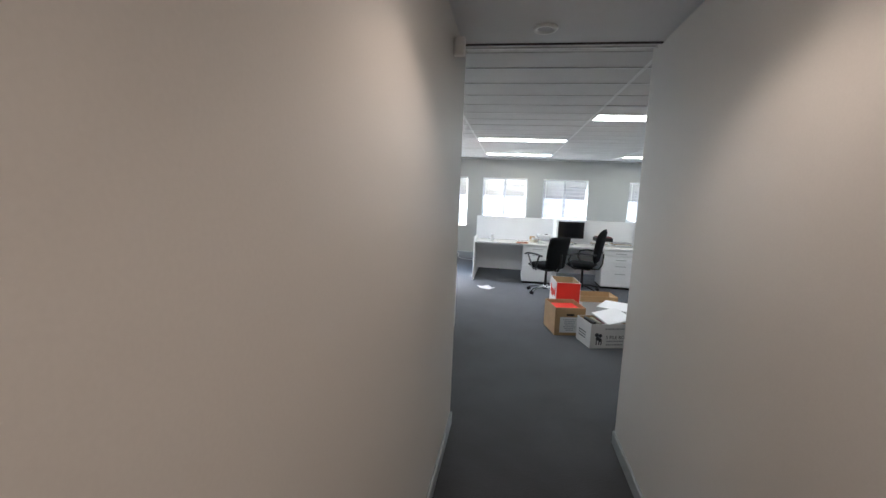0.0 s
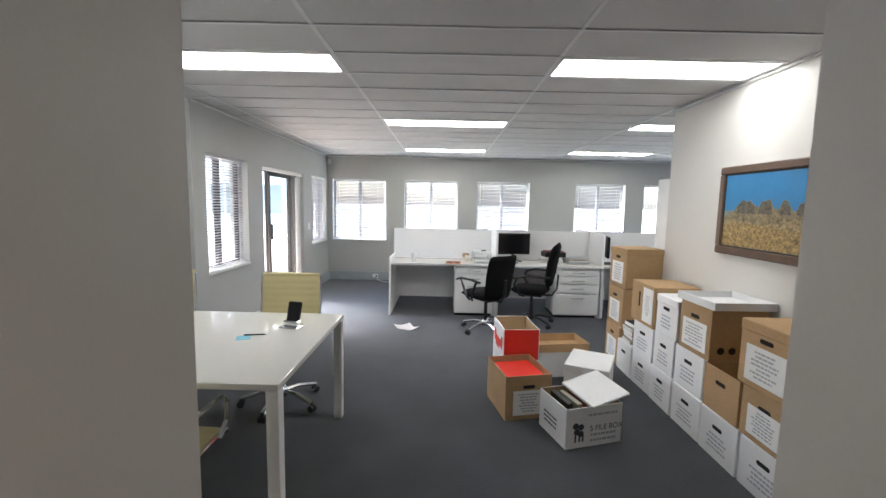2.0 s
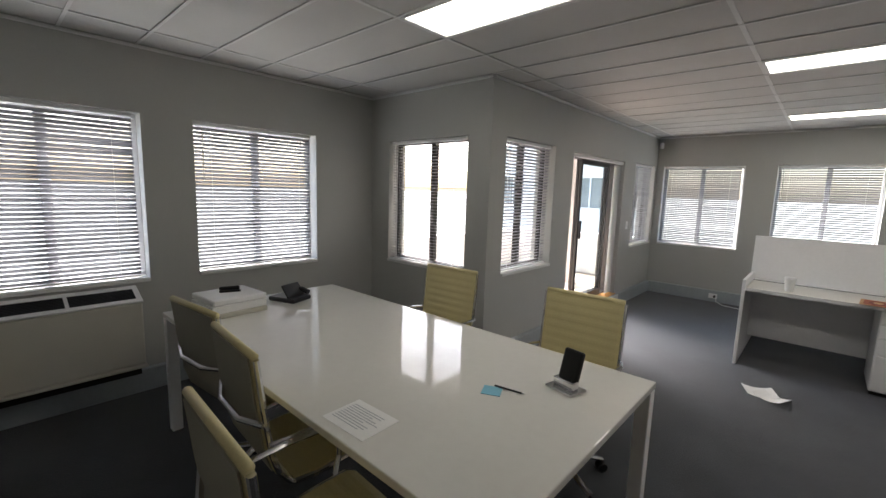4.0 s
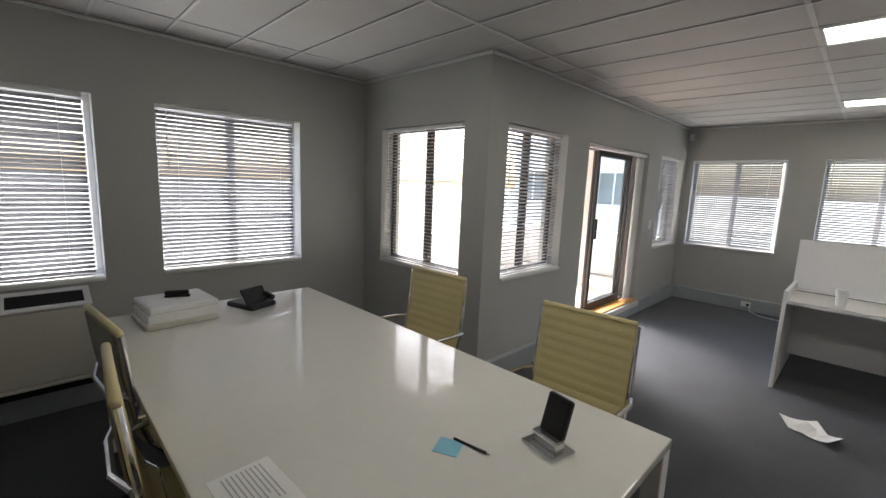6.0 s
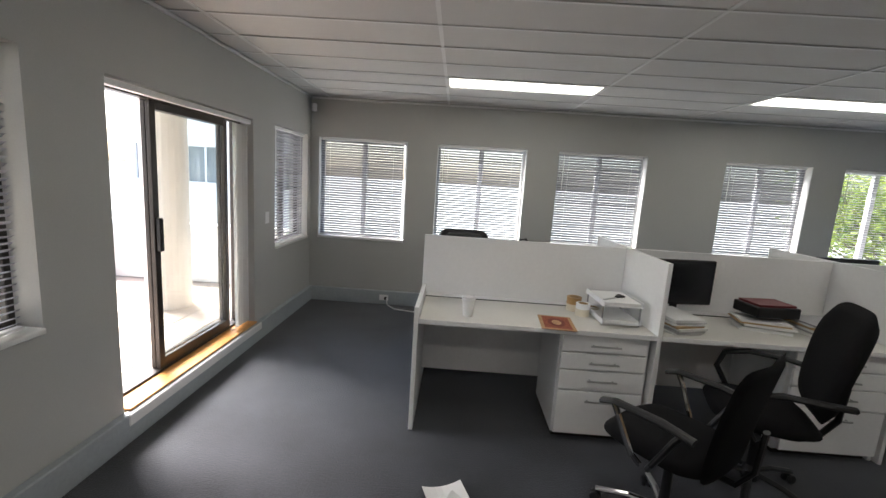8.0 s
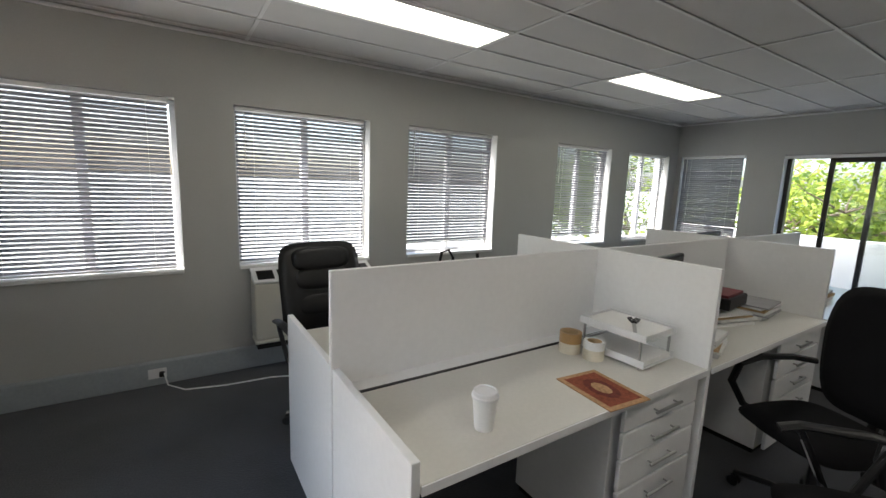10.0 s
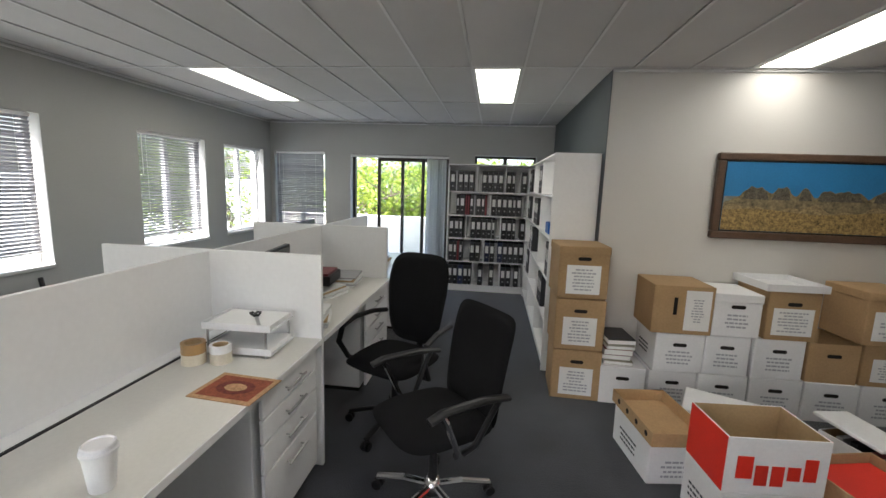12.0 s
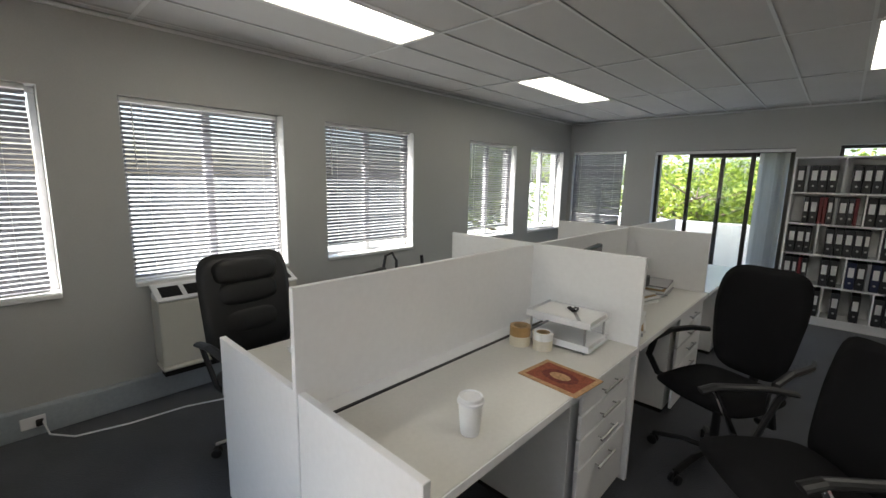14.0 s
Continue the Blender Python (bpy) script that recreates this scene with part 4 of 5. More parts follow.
def archive_box(m, w, d, h, mat, label, front="label", side="", open_top=False, lid=None, fill=None, hole=True, tag_w=0.2):
    """A cardboard file box; its front looks to its own -y."""
    t = thing("archive_box", m, label, "file box", "archive boxes")
    jit = 0.004
    if open_top:
        c = 0.006
        part("box_wall", box(-w / 2, -d / 2, 0, w / 2, -d / 2 + c, h, 0.0015), mat, t)
        part("box_wall", box(-w / 2, d / 2 - c, 0, w / 2, d / 2, h, 0.0015), mat, t)
        part("box_wall", box(-w / 2, -d / 2 + c, 0, -w / 2 + c, d / 2 - c, h, 0.0015), mat, t)
        part("box_wall", box(w / 2 - c, -d / 2 + c, 0, w / 2, d / 2 - c, h, 0.0015), mat, t)
        part("box_base", box(-w / 2 + c, -d / 2 + c, 0.001, w / 2 - c, d / 2 - c, 0.007), mat, t)
        bm, e = bmesh.new(), c + 0.001
        box(-w / 2 + e, -d / 2 + c, 0.01, w / 2 - e, -d / 2 + c + 0.002, h - 0.002, bm=bm)
        box(-w / 2 + e, d / 2 - c - 0.002, 0.01, w / 2 - e, d / 2 - c, h - 0.002, bm=bm)
        box(-w / 2 + c, -d / 2 + c + 0.003, 0.01, -w / 2 + c + 0.002, d / 2 - c - 0.003, h - 0.002, bm=bm)
        box(w / 2 - c - 0.002, -d / 2 + c + 0.003, 0.01, w / 2 - c, d / 2 - c - 0.003, h - 0.002, bm=bm)
        part("lining", bm, KRAFTIN, t)
    else:
        bm = box(-w / 2, -d / 2, 0, w / 2, d / 2, h, 0.006, seg=2)
        for v in bm.verts:
            v.co += Vector((BOXRNG.uniform(-1, 1), BOXRNG.uniform(-1, 1), 0)) * 0.0015
        part("body", bm, mat, t)
    if lid is not None:
        bm = box(-w / 2 - jit, -d / 2 - jit, h - 0.055, w / 2 + jit, d / 2 + jit, h + 0.006, 0.005)
        part("lid", bm, lid, t)
    off = jit + 0.0005 if lid is not None else 0.0
    if hole:
        bm = bmesh.new()
        cz = h - 0.085
        lo = [(-0.035, cz), (0.035, cz)]
        vs = [bm.verts.new((x, 0, z)) for x, z in arc(0.034, cz, 0.013, -90, 90, 6) + arc(-0.034, cz, 0.013, 90, 270, 6)]
        f = bm.faces.new(vs)
        bmesh.ops.translate(bm, vec=(0, -d / 2 - 0.0025, 0), verts=bm.verts)
        part("hand_hole", bm, DARK, t)
    if front == "label":
        lw, lh = tag_w, h * 0.56
        lb = part("label", box(-lw / 2, -d / 2 - 0.0035, 0.035, lw / 2, -d / 2 - 0.0022, 0.035 + lh), PAPER, t, "white printed paper label")
        bm = bars(lw * 0.75, lh * 0.8, 7, BOXRNG)
        bmesh.ops.translate(bm, vec=(0, -d / 2 - 0.0036, 0.035 + lh / 2), verts=bm.verts)
        part("print", bm, GREYINK, lb)
    elif front == "print":
        bm = bars(w * 0.55, 0.11, 4, BOXRNG, 0.7)
        bmesh.ops.translate(bm, vec=(0, -d / 2 - 0.0025, h * 0.38), verts=bm.verts)
        part("print", bm, GREYINK, t, "faded printed lines")
    if side == "print":
        bm = bars(d * 0.5, 0.09, 3, BOXRNG, 0.8)
        bmesh.ops.transform(bm, matrix=Matrix.Translation((-w / 2 - 0.0025, 0.02, h * 0.42)) @ Matrix.Rotation(radians(-90), 4, "Z"), verts=bm.verts)
        part("side_print", bm, INK, t)
    if side == "dots":
        bm = bmesh.new()
        for k in range(4):
            lathe([(0.0, 0), (0.024, 0), (0.024, 0.0008), (0.0, 0.0008)], 14, bm, Matrix.Translation((w / 2 + 0.002, -d * 0.3 + k * d * 0.2, 0.07)) @ Matrix.Rotation(radians(90), 4, "Y"))
        part("printed_dot_row", bm, DARK, t)
    if fill is not None:
        part("folder", box(-w / 2 + 0.012, -d / 2 + 0.012, 0.01, w / 2 - 0.012, d / 2 - 0.012, h * 0.86, 0.004), fill, t)
    return t


FX = 2.42
K, B = "brown kraft file box with a white printed label, stacked", "white cardboard file box in the stacked row"


def row_box(y0, y1, z, h, mat, label, **kw):
    d = kw.pop("d", 0.37)
    x = kw.pop("x", FX)
    return archive_box(pose(x + d / 2 + random.uniform(-0.006, 0.006), (y0 + y1) / 2, z, 0, 0, -90 + random.uniform(-1.5, 1.5)), abs(y1 - y0) - 0.008, d, h, mat, label, **kw)


def lying_box(y0, y1, z, h):
    """A kraft box turned on its side: the hand hole stands upright beside the label."""
    t = archive_box(pose(2.585, (y0 + y1) / 2, z, 0, 0, -90), y0 - y1, 0.37, h, KRAFT, "brown kraft file box lying on its side with a paper label", front="none", hole=False)
    w = y0 - y1
    part("hand_hole", box(-w * 0.16, -0.1875, h * 0.40, -w * 0.16 + 0.024, -0.1855, h * 0.76, 0.0005), DARK, t)
    lb = part("label", box(w * 0.03, -0.1885, 0.03, w * 0.45, -0.1862, h - 0.03), PAPER, t, "white printed paper label")
    bm = bars(w * 0.22, h * 0.5, 9, BOXRNG)
    bmesh.ops.translate(bm, vec=(w * 0.24, -0.189, h * 0.5), verts=bm.verts)
    part("print", bm, GREYINK, lb)


for k, z in enumerate((0.0, 0.385, 0.770)):
    archive_box(pose(2.62 + 0.008 * k, -0.495 + 0.006 * k, z, 0, 0, -92 + 2 * k), 0.355, 0.36, 0.378, KRAFT, K, lid=KRAFT if k == 2 else None, tag_w=0.24)
row_box(-0.66, -0.985, 0, 0.285, WHITEBOX, "white open file box with books lying on it", front="none")
for y0, y1 in ((-0.99, -1.325), (-1.33, -1.665), (-1.67, -2.02), (-2.025, -2.38), (-2.385, -2.75), (-2.755, -3.11)):
    row_box(y0, y1, 0, 0.285, WHITEBOX, B, front="print", side="print")
for y0, y1 in ((-1.005, -1.345), (-1.35, -1.655), (-1.665, -2.005)):
    row_box(y0, y1, 0.286, 0.287, WHITEBOX, B, front="print", side="print")
row_box(-2.02, -2.35, 0.286, 0.28, KRAFT, "empty brown kraft file box standing open", front="none", open_top=True)
row_box(-2.365, -2.73, 0.286, 0.29, KRAFT, K, side="dots", tag_w=0.24)
row_box(-2.735, -3.09, 0.286, 0.30, KRAFT, K, tag_w=0.24)
lying_box(-0.965, -1.365, 0.574, 0.345)
row_box(-1.375, -1.69, 0.574, 0.30, WHITEBOX, B, front="print", lid=WHITEBOX)
row_box(-1.71, -2.05, 0.574, 0.34, KRAFT, "brown kraft file box with a white lid", open_top=True, side="dots", tag_w=0.26, lid=None)
row_box(-2.32, -2.70, 0.577, 0.36, KRAFT, "worn brown kraft file box with a paper label", lid=KRAFT, side="dots", tag_w=0.27)
# white lid laid upside down on the open box
ld = thing("box_lid", pose(2.605, -1.88, 0.916, 0, 0, -88), "white upturned box lid on a brown file box", "box lid")
bm = bmesh.new()
box(-0.20, -0.20, 0, 0.20, 0.20, 0.004, bm=bm)
for a in ((-0.20, -0.20, 0.20, -0.195), (-0.20, 0.195, 0.20, 0.20), (-0.20, -0.194, -0.195, 0.194), (0.195, -0.194, 0.20, 0.194)):
    box(a[0], a[1], 0.0045, a[2], a[3], 0.05, bm=bm)
part("lid_tray", bm, WHITEBOX, ld)
# books on the low white box
z = 0.287
for k in range(5):
    t = 0.03 + 0.008 * ((k * 7) % 3)
    bk = thing("book", pose(2.60 + 0.01 * ((k * 5) % 3), -0.80 + 0.006 * ((k * 3) % 4), z, 0, 0, -90 + (k * 11) % 9 - 4), "worn hardback ledger stacked on a white box", "book", "stacked ledgers")
    part("cover", box(-0.10, -0.145, 0, 0.10, 0.145, t, 0.003), (CREAMBACK, GREYBIND, MAROON, CREAMBACK, BINDER)[k], bk)
    part("page_block", box(-0.102, -0.147, 0.005, 0.096, 0.14, t - 0.005), PAPER, bk)
    z += t + 0.001

# loose boxes on the carpet
fb = archive_box(pose(1.66, -1.915, 0, 0, 0, 16.5), 0.42, 0.335, 0.27, WHITEBOX, "open white file box packed with papers and books", front="none", side="print", open_top=True, hole=False)
tx = bpy.data.curves.new("box_lettering", "FONT")
tx.body, tx.size, tx.extrude = "5 FILE BOX", 0.052, 0.0003
tx.materials.append(INK)
o = new("lettering", tx)
o.parent = fb
o.matrix_basis = pose(-0.035, -0.1695, 0.105, 90, 0, 0)
bm = bars(0.20, 0.075, 2, BOXRNG, 0.9)
bmesh.ops.translate(bm, vec=(0.07, -0.1690, 0.06), verts=bm.verts)
part("print", bm, GREYINK, fb)
bm = bmesh.new()
for x, z in ((-0.14, 0.15), (-0.10, 0.14), (-0.13, 0.11), (-0.10, 0.095)):
    lathe([(0.0, 0), (0.022, 0), (0.022, 0.0008), (0.0, 0.0008)], 9, bm, Matrix.Translation((x, -0.1682, z)) @ Matrix.Rotation(radians(90), 4, "X"))
for x in (-0.145, -0.115, -0.09):
    box(x, -0.1690, 0.04, x + 0.012, -0.1684, 0.09, bm=bm)
part("printed_figure", bm, INK, fb)
bm = bars(0.22, 0.035, 1, BOXRNG, 0.98)
bmesh.ops.translate(bm, vec=(0.06, -0.1690, 0.215), verts=bm.verts)
part("print_band", bm, GREYINK, fb)
for k in range(5):
    bk = thing("book", pose(1.55 + 0.055 * k, -1.95 + 0.016 * k, 0.012, 0, -6 + 3 * k, 16.5), "dark bound book standing in an open box", "book", "books in the open box")
    part("cover", box(-0.018, -0.10, 0, 0.018, 0.12, 0.26 - 0.01 * (k % 3), 0.003), (BINDER, CREAMBACK, MAROON, BINDER, GREYBIND)[k], bk)
ld = thing("box_lid", pose(1.76, -1.88, 0.292, 9, -8, 24), "white cardboard lid lying askew on an open box", "box lid")
part("lid_board", box(-0.15, -0.16, 0, 0.17, 0.15, 0.02, 0.004), WHITEBOX, ld)

archive_box(pose(1.30, -1.545, 0, 0, 0, 12), 0.355, 0.42, 0.33, KRAFT, "open brown kraft file box filled with a red folder", open_top=True, fill=RED, tag_w=0.24)
tyl = archive_box(pose(1.35, -1.075, 0, 0, 0, -85), 0.43, 0.30, 0.268, WHITEBOX, "white cardboard paper box under another box", front="none", side="print", hole=False)
ty = archive_box(pose(1.35, -1.075, 0.27, 0, 0, -86), 0.43, 0.30, 0.26, WHITEBOX, "open white paper box with a red printed mark and red folder", front="none", open_top=True, hole=False)
part("red_side", box(-0.2175, -0.145, 0.0, -0.2155, 0.145, 0.258), RED, ty, "red printed side")
part("red_end", box(0.2155, -0.145, 0.0, 0.2175, 0.145, 0.258), RED, ty, "red printed side")
part("inner_flap", box(-0.19, -0.128, 0.02, 0.19, -0.122, 0.235), PAPER, ty, "white inner flap")
# the maker's mark, as plain red strokes
for k, (x0, w, z0, z1) in enumerate(((-0.17, 0.07, 0.07, 0.175), (-0.09, 0.055, 0.04, 0.135), (-0.022, 0.055, 0.04, 0.135), (0.046, 0.055, 0.07, 0.135), (0.114, 0.055, 0.07, 0.175))):
    part("printed_mark", box(x0, -0.153, z0, x0 + w, -0.1505, z1, 0.001), RED, ty, "red printed block")
wl = archive_box(pose(1.79, -0.825, 0, 0, 0, -82), 0.30, 0.43, 0.235, WHITEBOX, "white file box with a brown tray-like lid standing open", front="print", side="print", hole=False)
ld = thing("box_lid", pose(1.79, -0.825, 0.237, 0, 0, -82), "brown cardboard lid open side up on a white box", "box lid")
bm = bmesh.new()
box(-0.16, -0.245, 0, 0.16, 0.245, 0.004, bm=bm)
for a in ((-0.16, -0.245, 0.16, -0.240), (-0.16, 0.240, 0.16, 0.245), (-0.16, -0.239, -0.155, 0.239), (0.155, -0.239, 0.16, 0.239)):
    box(a[0], a[1], 0.0045, a[2], a[3], 0.075, bm=bm)
part("lid_tray", bm, KRAFT, ld)
for k in range(4):
    part("finger_hole", lathe([(0.0, 0), (0.016, 0), (0.016, 0.0008), (0.0, 0.0008)], 12, None, Matrix.Translation((-0.161, -0.18 + 0.11 * k, 0.04)) @ Matrix.Rotation(radians(-90), 4, "Y")), DARK, ld)
archive_box(pose(1.95, -1.265, 0, 0, 0, -27), 0.34, 0.42, 0.275, WHITEBOX, "white file box closed with a loose white lid", front="print", lid=WHITEBOX, hole=True)

# ---- painting ----
pt = thing("painting", pose(P - 0.012, -1.46, 1.225, 0, 0, -90), "framed desert landscape painting with a blue sky", "painting")
PW, PH = 1.42, 0.635
bm = bmesh.new()
for a in ((0, 0, PW, 0.055), (0, PH - 0.055, PW, PH), (0, 0.0551, 0.055, PH - 0.0551), (PW - 0.055, 0.0551, PW, PH - 0.0551)):
    box(a[0], -0.035, a[1], a[2], 0.012, a[3], 0.008, bm=bm)
part("frame", bm, WOOD, pt, "carved dark wooden frame")
part("inner_frame", box(0.05, -0.018, 0.05, PW - 0.05, 0.008, PH - 0.05), BLACKPL, pt)
part("sky", box(0.065, -0.022, 0.065, PW - 0.065, -0.019, PH - 0.065), material("painted_sky", (0.025, 0.19, 0.42), 0.5, vary=0.12, scale=4), pt)


def strip(name, base, top, y, mat, seed, n=70):
    """A painted band under a wavy skyline."""
    bm = bmesh.new()
    lo, hi = [], []
    for i in range(n + 1):
        u = i / n
        x = 0.066 + (PW - 0.132) * u
        lo.append(bm.verts.new((x, y, base)))
        hi.append(bm.verts.new((x, y, top(u))))
    for i in range(n):
        bm.faces.new((lo[i], lo[i + 1], hi[i + 1], hi[i]))
    part(name, bm, mat, pt)


def crest(u):
    """Flat-topped hills against the sky."""
    top = 0.0
    for c, h, cap, foot in ((0.17, 0.125, 0.03, 0.14), (0.31, 0.125, 0.025, 0.10), (0.43, 0.12, 0.012, 0.09), (0.62, 0.105, 0.10, 0.07), (0.84, 0.11, 0.03, 0.12), (0.98, 0.08, 0.05, 0.1)):
        top = max(top, h * min(1.0, max(0.0, 1 - (abs(u - c) - cap) / foot) ** 1.3))
    return 0.265 + top + 0.006 * math.sin(61 * u) + 0.005 * math.sin(137 * u)


strip("far_ridge", 0.12, lambda u: 0.30 + 0.02 * math.sin(5 * u + 1) + 0.03 * (u > 0.4), -0.0222, material("painted_ridge", (0.20, 0.21, 0.19), 0.6, vary=0.3, scale=18, fine=70), 3)
strip("hill_range", 0.12, crest, -0.0225, material("painted_hills", (0.20, 0.155, 0.085), 0.6, vary=0.75, scale=24, fine=60), 1)
strip("rock_cap", 0.30, lambda u: max(0.3005, crest(u) - 0.004) if crest(u) > 0.355 else 0.3005, -0.0228, material("painted_rock", (0.10, 0.085, 0.06), 0.6, vary=0.9, scale=40, fine=90), 4)
strip("foothill", 0.10, lambda u: 0.235 + 0.022 * math.sin(17 * u) + 0.014 * math.sin(41 * u), -0.0230, material("painted_foothill", (0.27, 0.20, 0.10), 0.6, vary=0.8, scale=30, fine=80), 5)
strip("plain", 0.066, lambda u: 0.215 + 0.015 * math.sin(9 * u), -0.0232, material("painted_plain", (0.28, 0.19, 0.07), 0.6, vary=0.95, scale=36, fine=110), 2)


# ---- shelves and binders ----
def binder(kind, w):
    mat = {"black": BINDER, "navy": NAVY, "maroon": MAROON, "grey": GREYBIND}[kind]
    t = thing("binder", pose(0, 0, -20), f"{kind} lever arch binder standing on the shelf", "binder", "shelved binders")
    part("cover", box(-w / 2, 0, 0, w / 2, 0.25, 0.29, 0.003), mat, t)
    if w > 0.04:
        part("label", box(-w * 0.32, -0.0012, 0.13, w * 0.32, -0.0002, 0.235), PAPER, t, "white spine label")
        part("finger_hole", rod((0, -0.0015, 0.07), (0, -0.0002, 0.07), 0.011, seg=12), STEEL, t)
    return t


def bookcase(m, w, d, h, levels, label, dividers=()):
    t = thing("bookcase", m, label, "bookcase")
    c = 0.018
    part("side_panel", box(0, 0, 0, c, d, h, 0.002), MELAMINE, t)
    part("side_panel", box(w - c, 0, 0, w, d, h, 0.002), MELAMINE, t)
    part("back_panel", box(c, d - 0.006, 0.0, w - c, d, h - c), MELAMINE, t)
    part("top_panel", box(c, 0, h - c, w - c, d, h, 0.002), MELAMINE, t)
    for z in levels:
        part("shelf", box(c, 0.003, z - c, w - c, d - 0.006, z, 0.001), MELAMINE, t)
    part("plinth", box(c, 0.02, 0, w - c, 0.035, levels[0] - c), MELAMINE, t)
    zs = list(levels) + [h]
    for x, k in dividers:
        part("divider", box(x - 0.008, 0.004, zs[k], x + 0.008, d - 0.007, zs[k + 1] - c), MELAMINE, t)
    return t


LV = (0.10, 0.455, 0.80, 1.135, 1.475)
bookcase(pose(E - 0.30, 0.84, 0, 0, 0, -90), 1.20, 0.29, 1.86, LV, "white open bookcase filled with office binders", [(0.40, 0), (0.80, 0), (0.55, 1), (0.28, 2), (0.78, 2), (0.62, 3), (0.42, 4), (0.82, 4)])
PROTO = {(k, w): binder(k, w) for k, w in (("black", 0.072), ("navy", 0.072), ("maroon", 0.03), ("grey", 0.03), ("black", 0.045))}
rng = random.Random(11)
used = set()
for k, z in enumerate(LV):
    x = 0.03
    stops = {0: (0.40, 0.80), 1: (0.55,), 2: (0.28, 0.78), 3: (0.62,), 4: (0.42, 0.82)}[k]
    while x < 1.10:
        r = rng.random()
        kind = ("black", 0.072) if r < 0.62 else ("navy", 0.072) if r < 0.72 else ("maroon", 0.03) if r < 0.80 else ("grey", 0.03) if r < 0.9 else ("black", 0.045)
        w = kind[1]
        if rng.random() < 0.06:
            x += rng.uniform(0.06, 0.12)
        for s in stops:
            if x < s + 0.012 and x + w > s - 0.012:
                x = s + 0.013
        if x + w > 1.165:
            break
        p = pose(E - 0.30 + 0.006 + rng.uniform(0, 0.012), 0.84 - x - w / 2, z + 0.0008, 0, 0, -90)
        if kind in used:
            copy_thing(PROTO[kind], p)
        else:
            PROTO[kind].matrix_basis = p
            used.add(kind)
        x += w + 0.003 + 0.004 * rng.random()
for key, t in PROTO.items():
    if key not in used:
        t.matrix_basis = pose(5.2, -0.45, LV[1], 0, 0, 180)
bookcase(pose(5.42, -0.29, 0, 0, 0, 180), 2.52, 0.36, 1.84, (0.10, 0.45, 0.80, 1.15, 1.50), "long white open shelf unit against a dark wall", [(0.84, k) for k in range(5)] + [(1.68, k) for k in range(5)])
for k, (x, lv, n) in enumerate(((2.98, 2, 3), (3.35, 1, 4), (4.1, 3, 5), (4.5, 2, 4), (5.0, 4, 4), (4.9, 1, 3), (3.9, 4, 3), (5.1, 3, 3))):
    for j in range(n):
        copy_thing(PROTO["black", 0.072], pose(x + 0.08 * j, -0.30, (0.10, 0.45, 0.80, 1.15, 1.50)[lv] + 0.0008, 0, 0, 180))
bl = thing("blue_tray", pose(3.0, -0.40, 0.801), "bright blue plastic tray on the shelf edge", "tray")
bl.matrix_basis = pose(3.28, -0.42, 1.151)
part("tray_body", box(-0.10, -0.11, 0, 0.10, 0.11, 0.10, 0.006), material("blue_plastic", (0.02, 0.12, 0.45), 0.4), bl)

# ---- desk things ----
DZ = 0.735
cup = thing("takeaway_cup", pose(0.283, 1.172, DZ), "white paper takeaway cup with a lid on the desk", "cup")
part("cup_body", lathe([(0.0, 0.0), (0.028, 0.0), (0.030, 0.004), (0.040, 0.108), (0.0, 0.108)], 28), PAPER, cup, smooth=False)
part("cup_lid", lathe([(0.0, 0.106), (0.043, 0.106), (0.0435, 0.113), (0.040, 0.117), (0.039, 0.127), (0.036, 0.129), (0.034, 0.124), (0.0, 0.124)], 28), WHITEBOX, cup, "white plastic lid")
mat_rug = thing("mouse_mat", pose(0.841, 1.155, DZ, 0, 0, -5), "small red oriental rug-patterned mouse mat on the desk", "mouse mat")
RUG = [material("rug_red", (0.26, 0.07, 0.035), 0.95, vary=0.5, scale=60, fine=260, bump=0.5), material("rug_tan", (0.45, 0.27, 0.14), 0.95, vary=0.5, scale=70, fine=260), material("rug_dark", (0.16, 0.035, 0.025), 0.95, vary=0.5, scale=60, fine=260)]
mw, mh = 0.105, 0.135
part("rug_base", box(-mw, -mh, 0, mw, mh, 0.004, 0.001), RUG[1], mat_rug)
part("rug_field", box(-mw + 0.022, -mh + 0.022, 0.0042, mw - 0.022, mh - 0.022, 0.0046), RUG[0], mat_rug)
part("medallion", lathe([(0.0, 0.0048), (0.064, 0.0048), (0.064, 0.0051), (0.0, 0.0051)], 12, m=Matrix.Diagonal((0.85, 1.25, 1, 1))), RUG[2], mat_rug)
part("medallion_core", lathe([(0.0, 0.0053), (0.036, 0.0053), (0.036, 0.0056), (0.0, 0.0056)], 10, m=Matrix.Diagonal((0.85, 1.3, 1, 1))), RUG[1], mat_rug)


def tape_roll(x, y, z, mat, r, h):
    t = thing("tape_roll", pose(x, y, z), "roll of packing tape standing on the desk", "tape roll", "tape rolls")
    part("tape", lathe([(r * 0.72, 0), (r, 0), (r, h), (r * 0.72, h), (r * 0.72, 0.0)], 28), mat, t)
    part("core", lathe([(r * 0.66, 0.001), (r * 0.715, 0.001), (r * 0.715, h - 0.001), (r * 0.66, h - 0.001), (r * 0.66, 0.001)], 28), KRAFTIN, t)


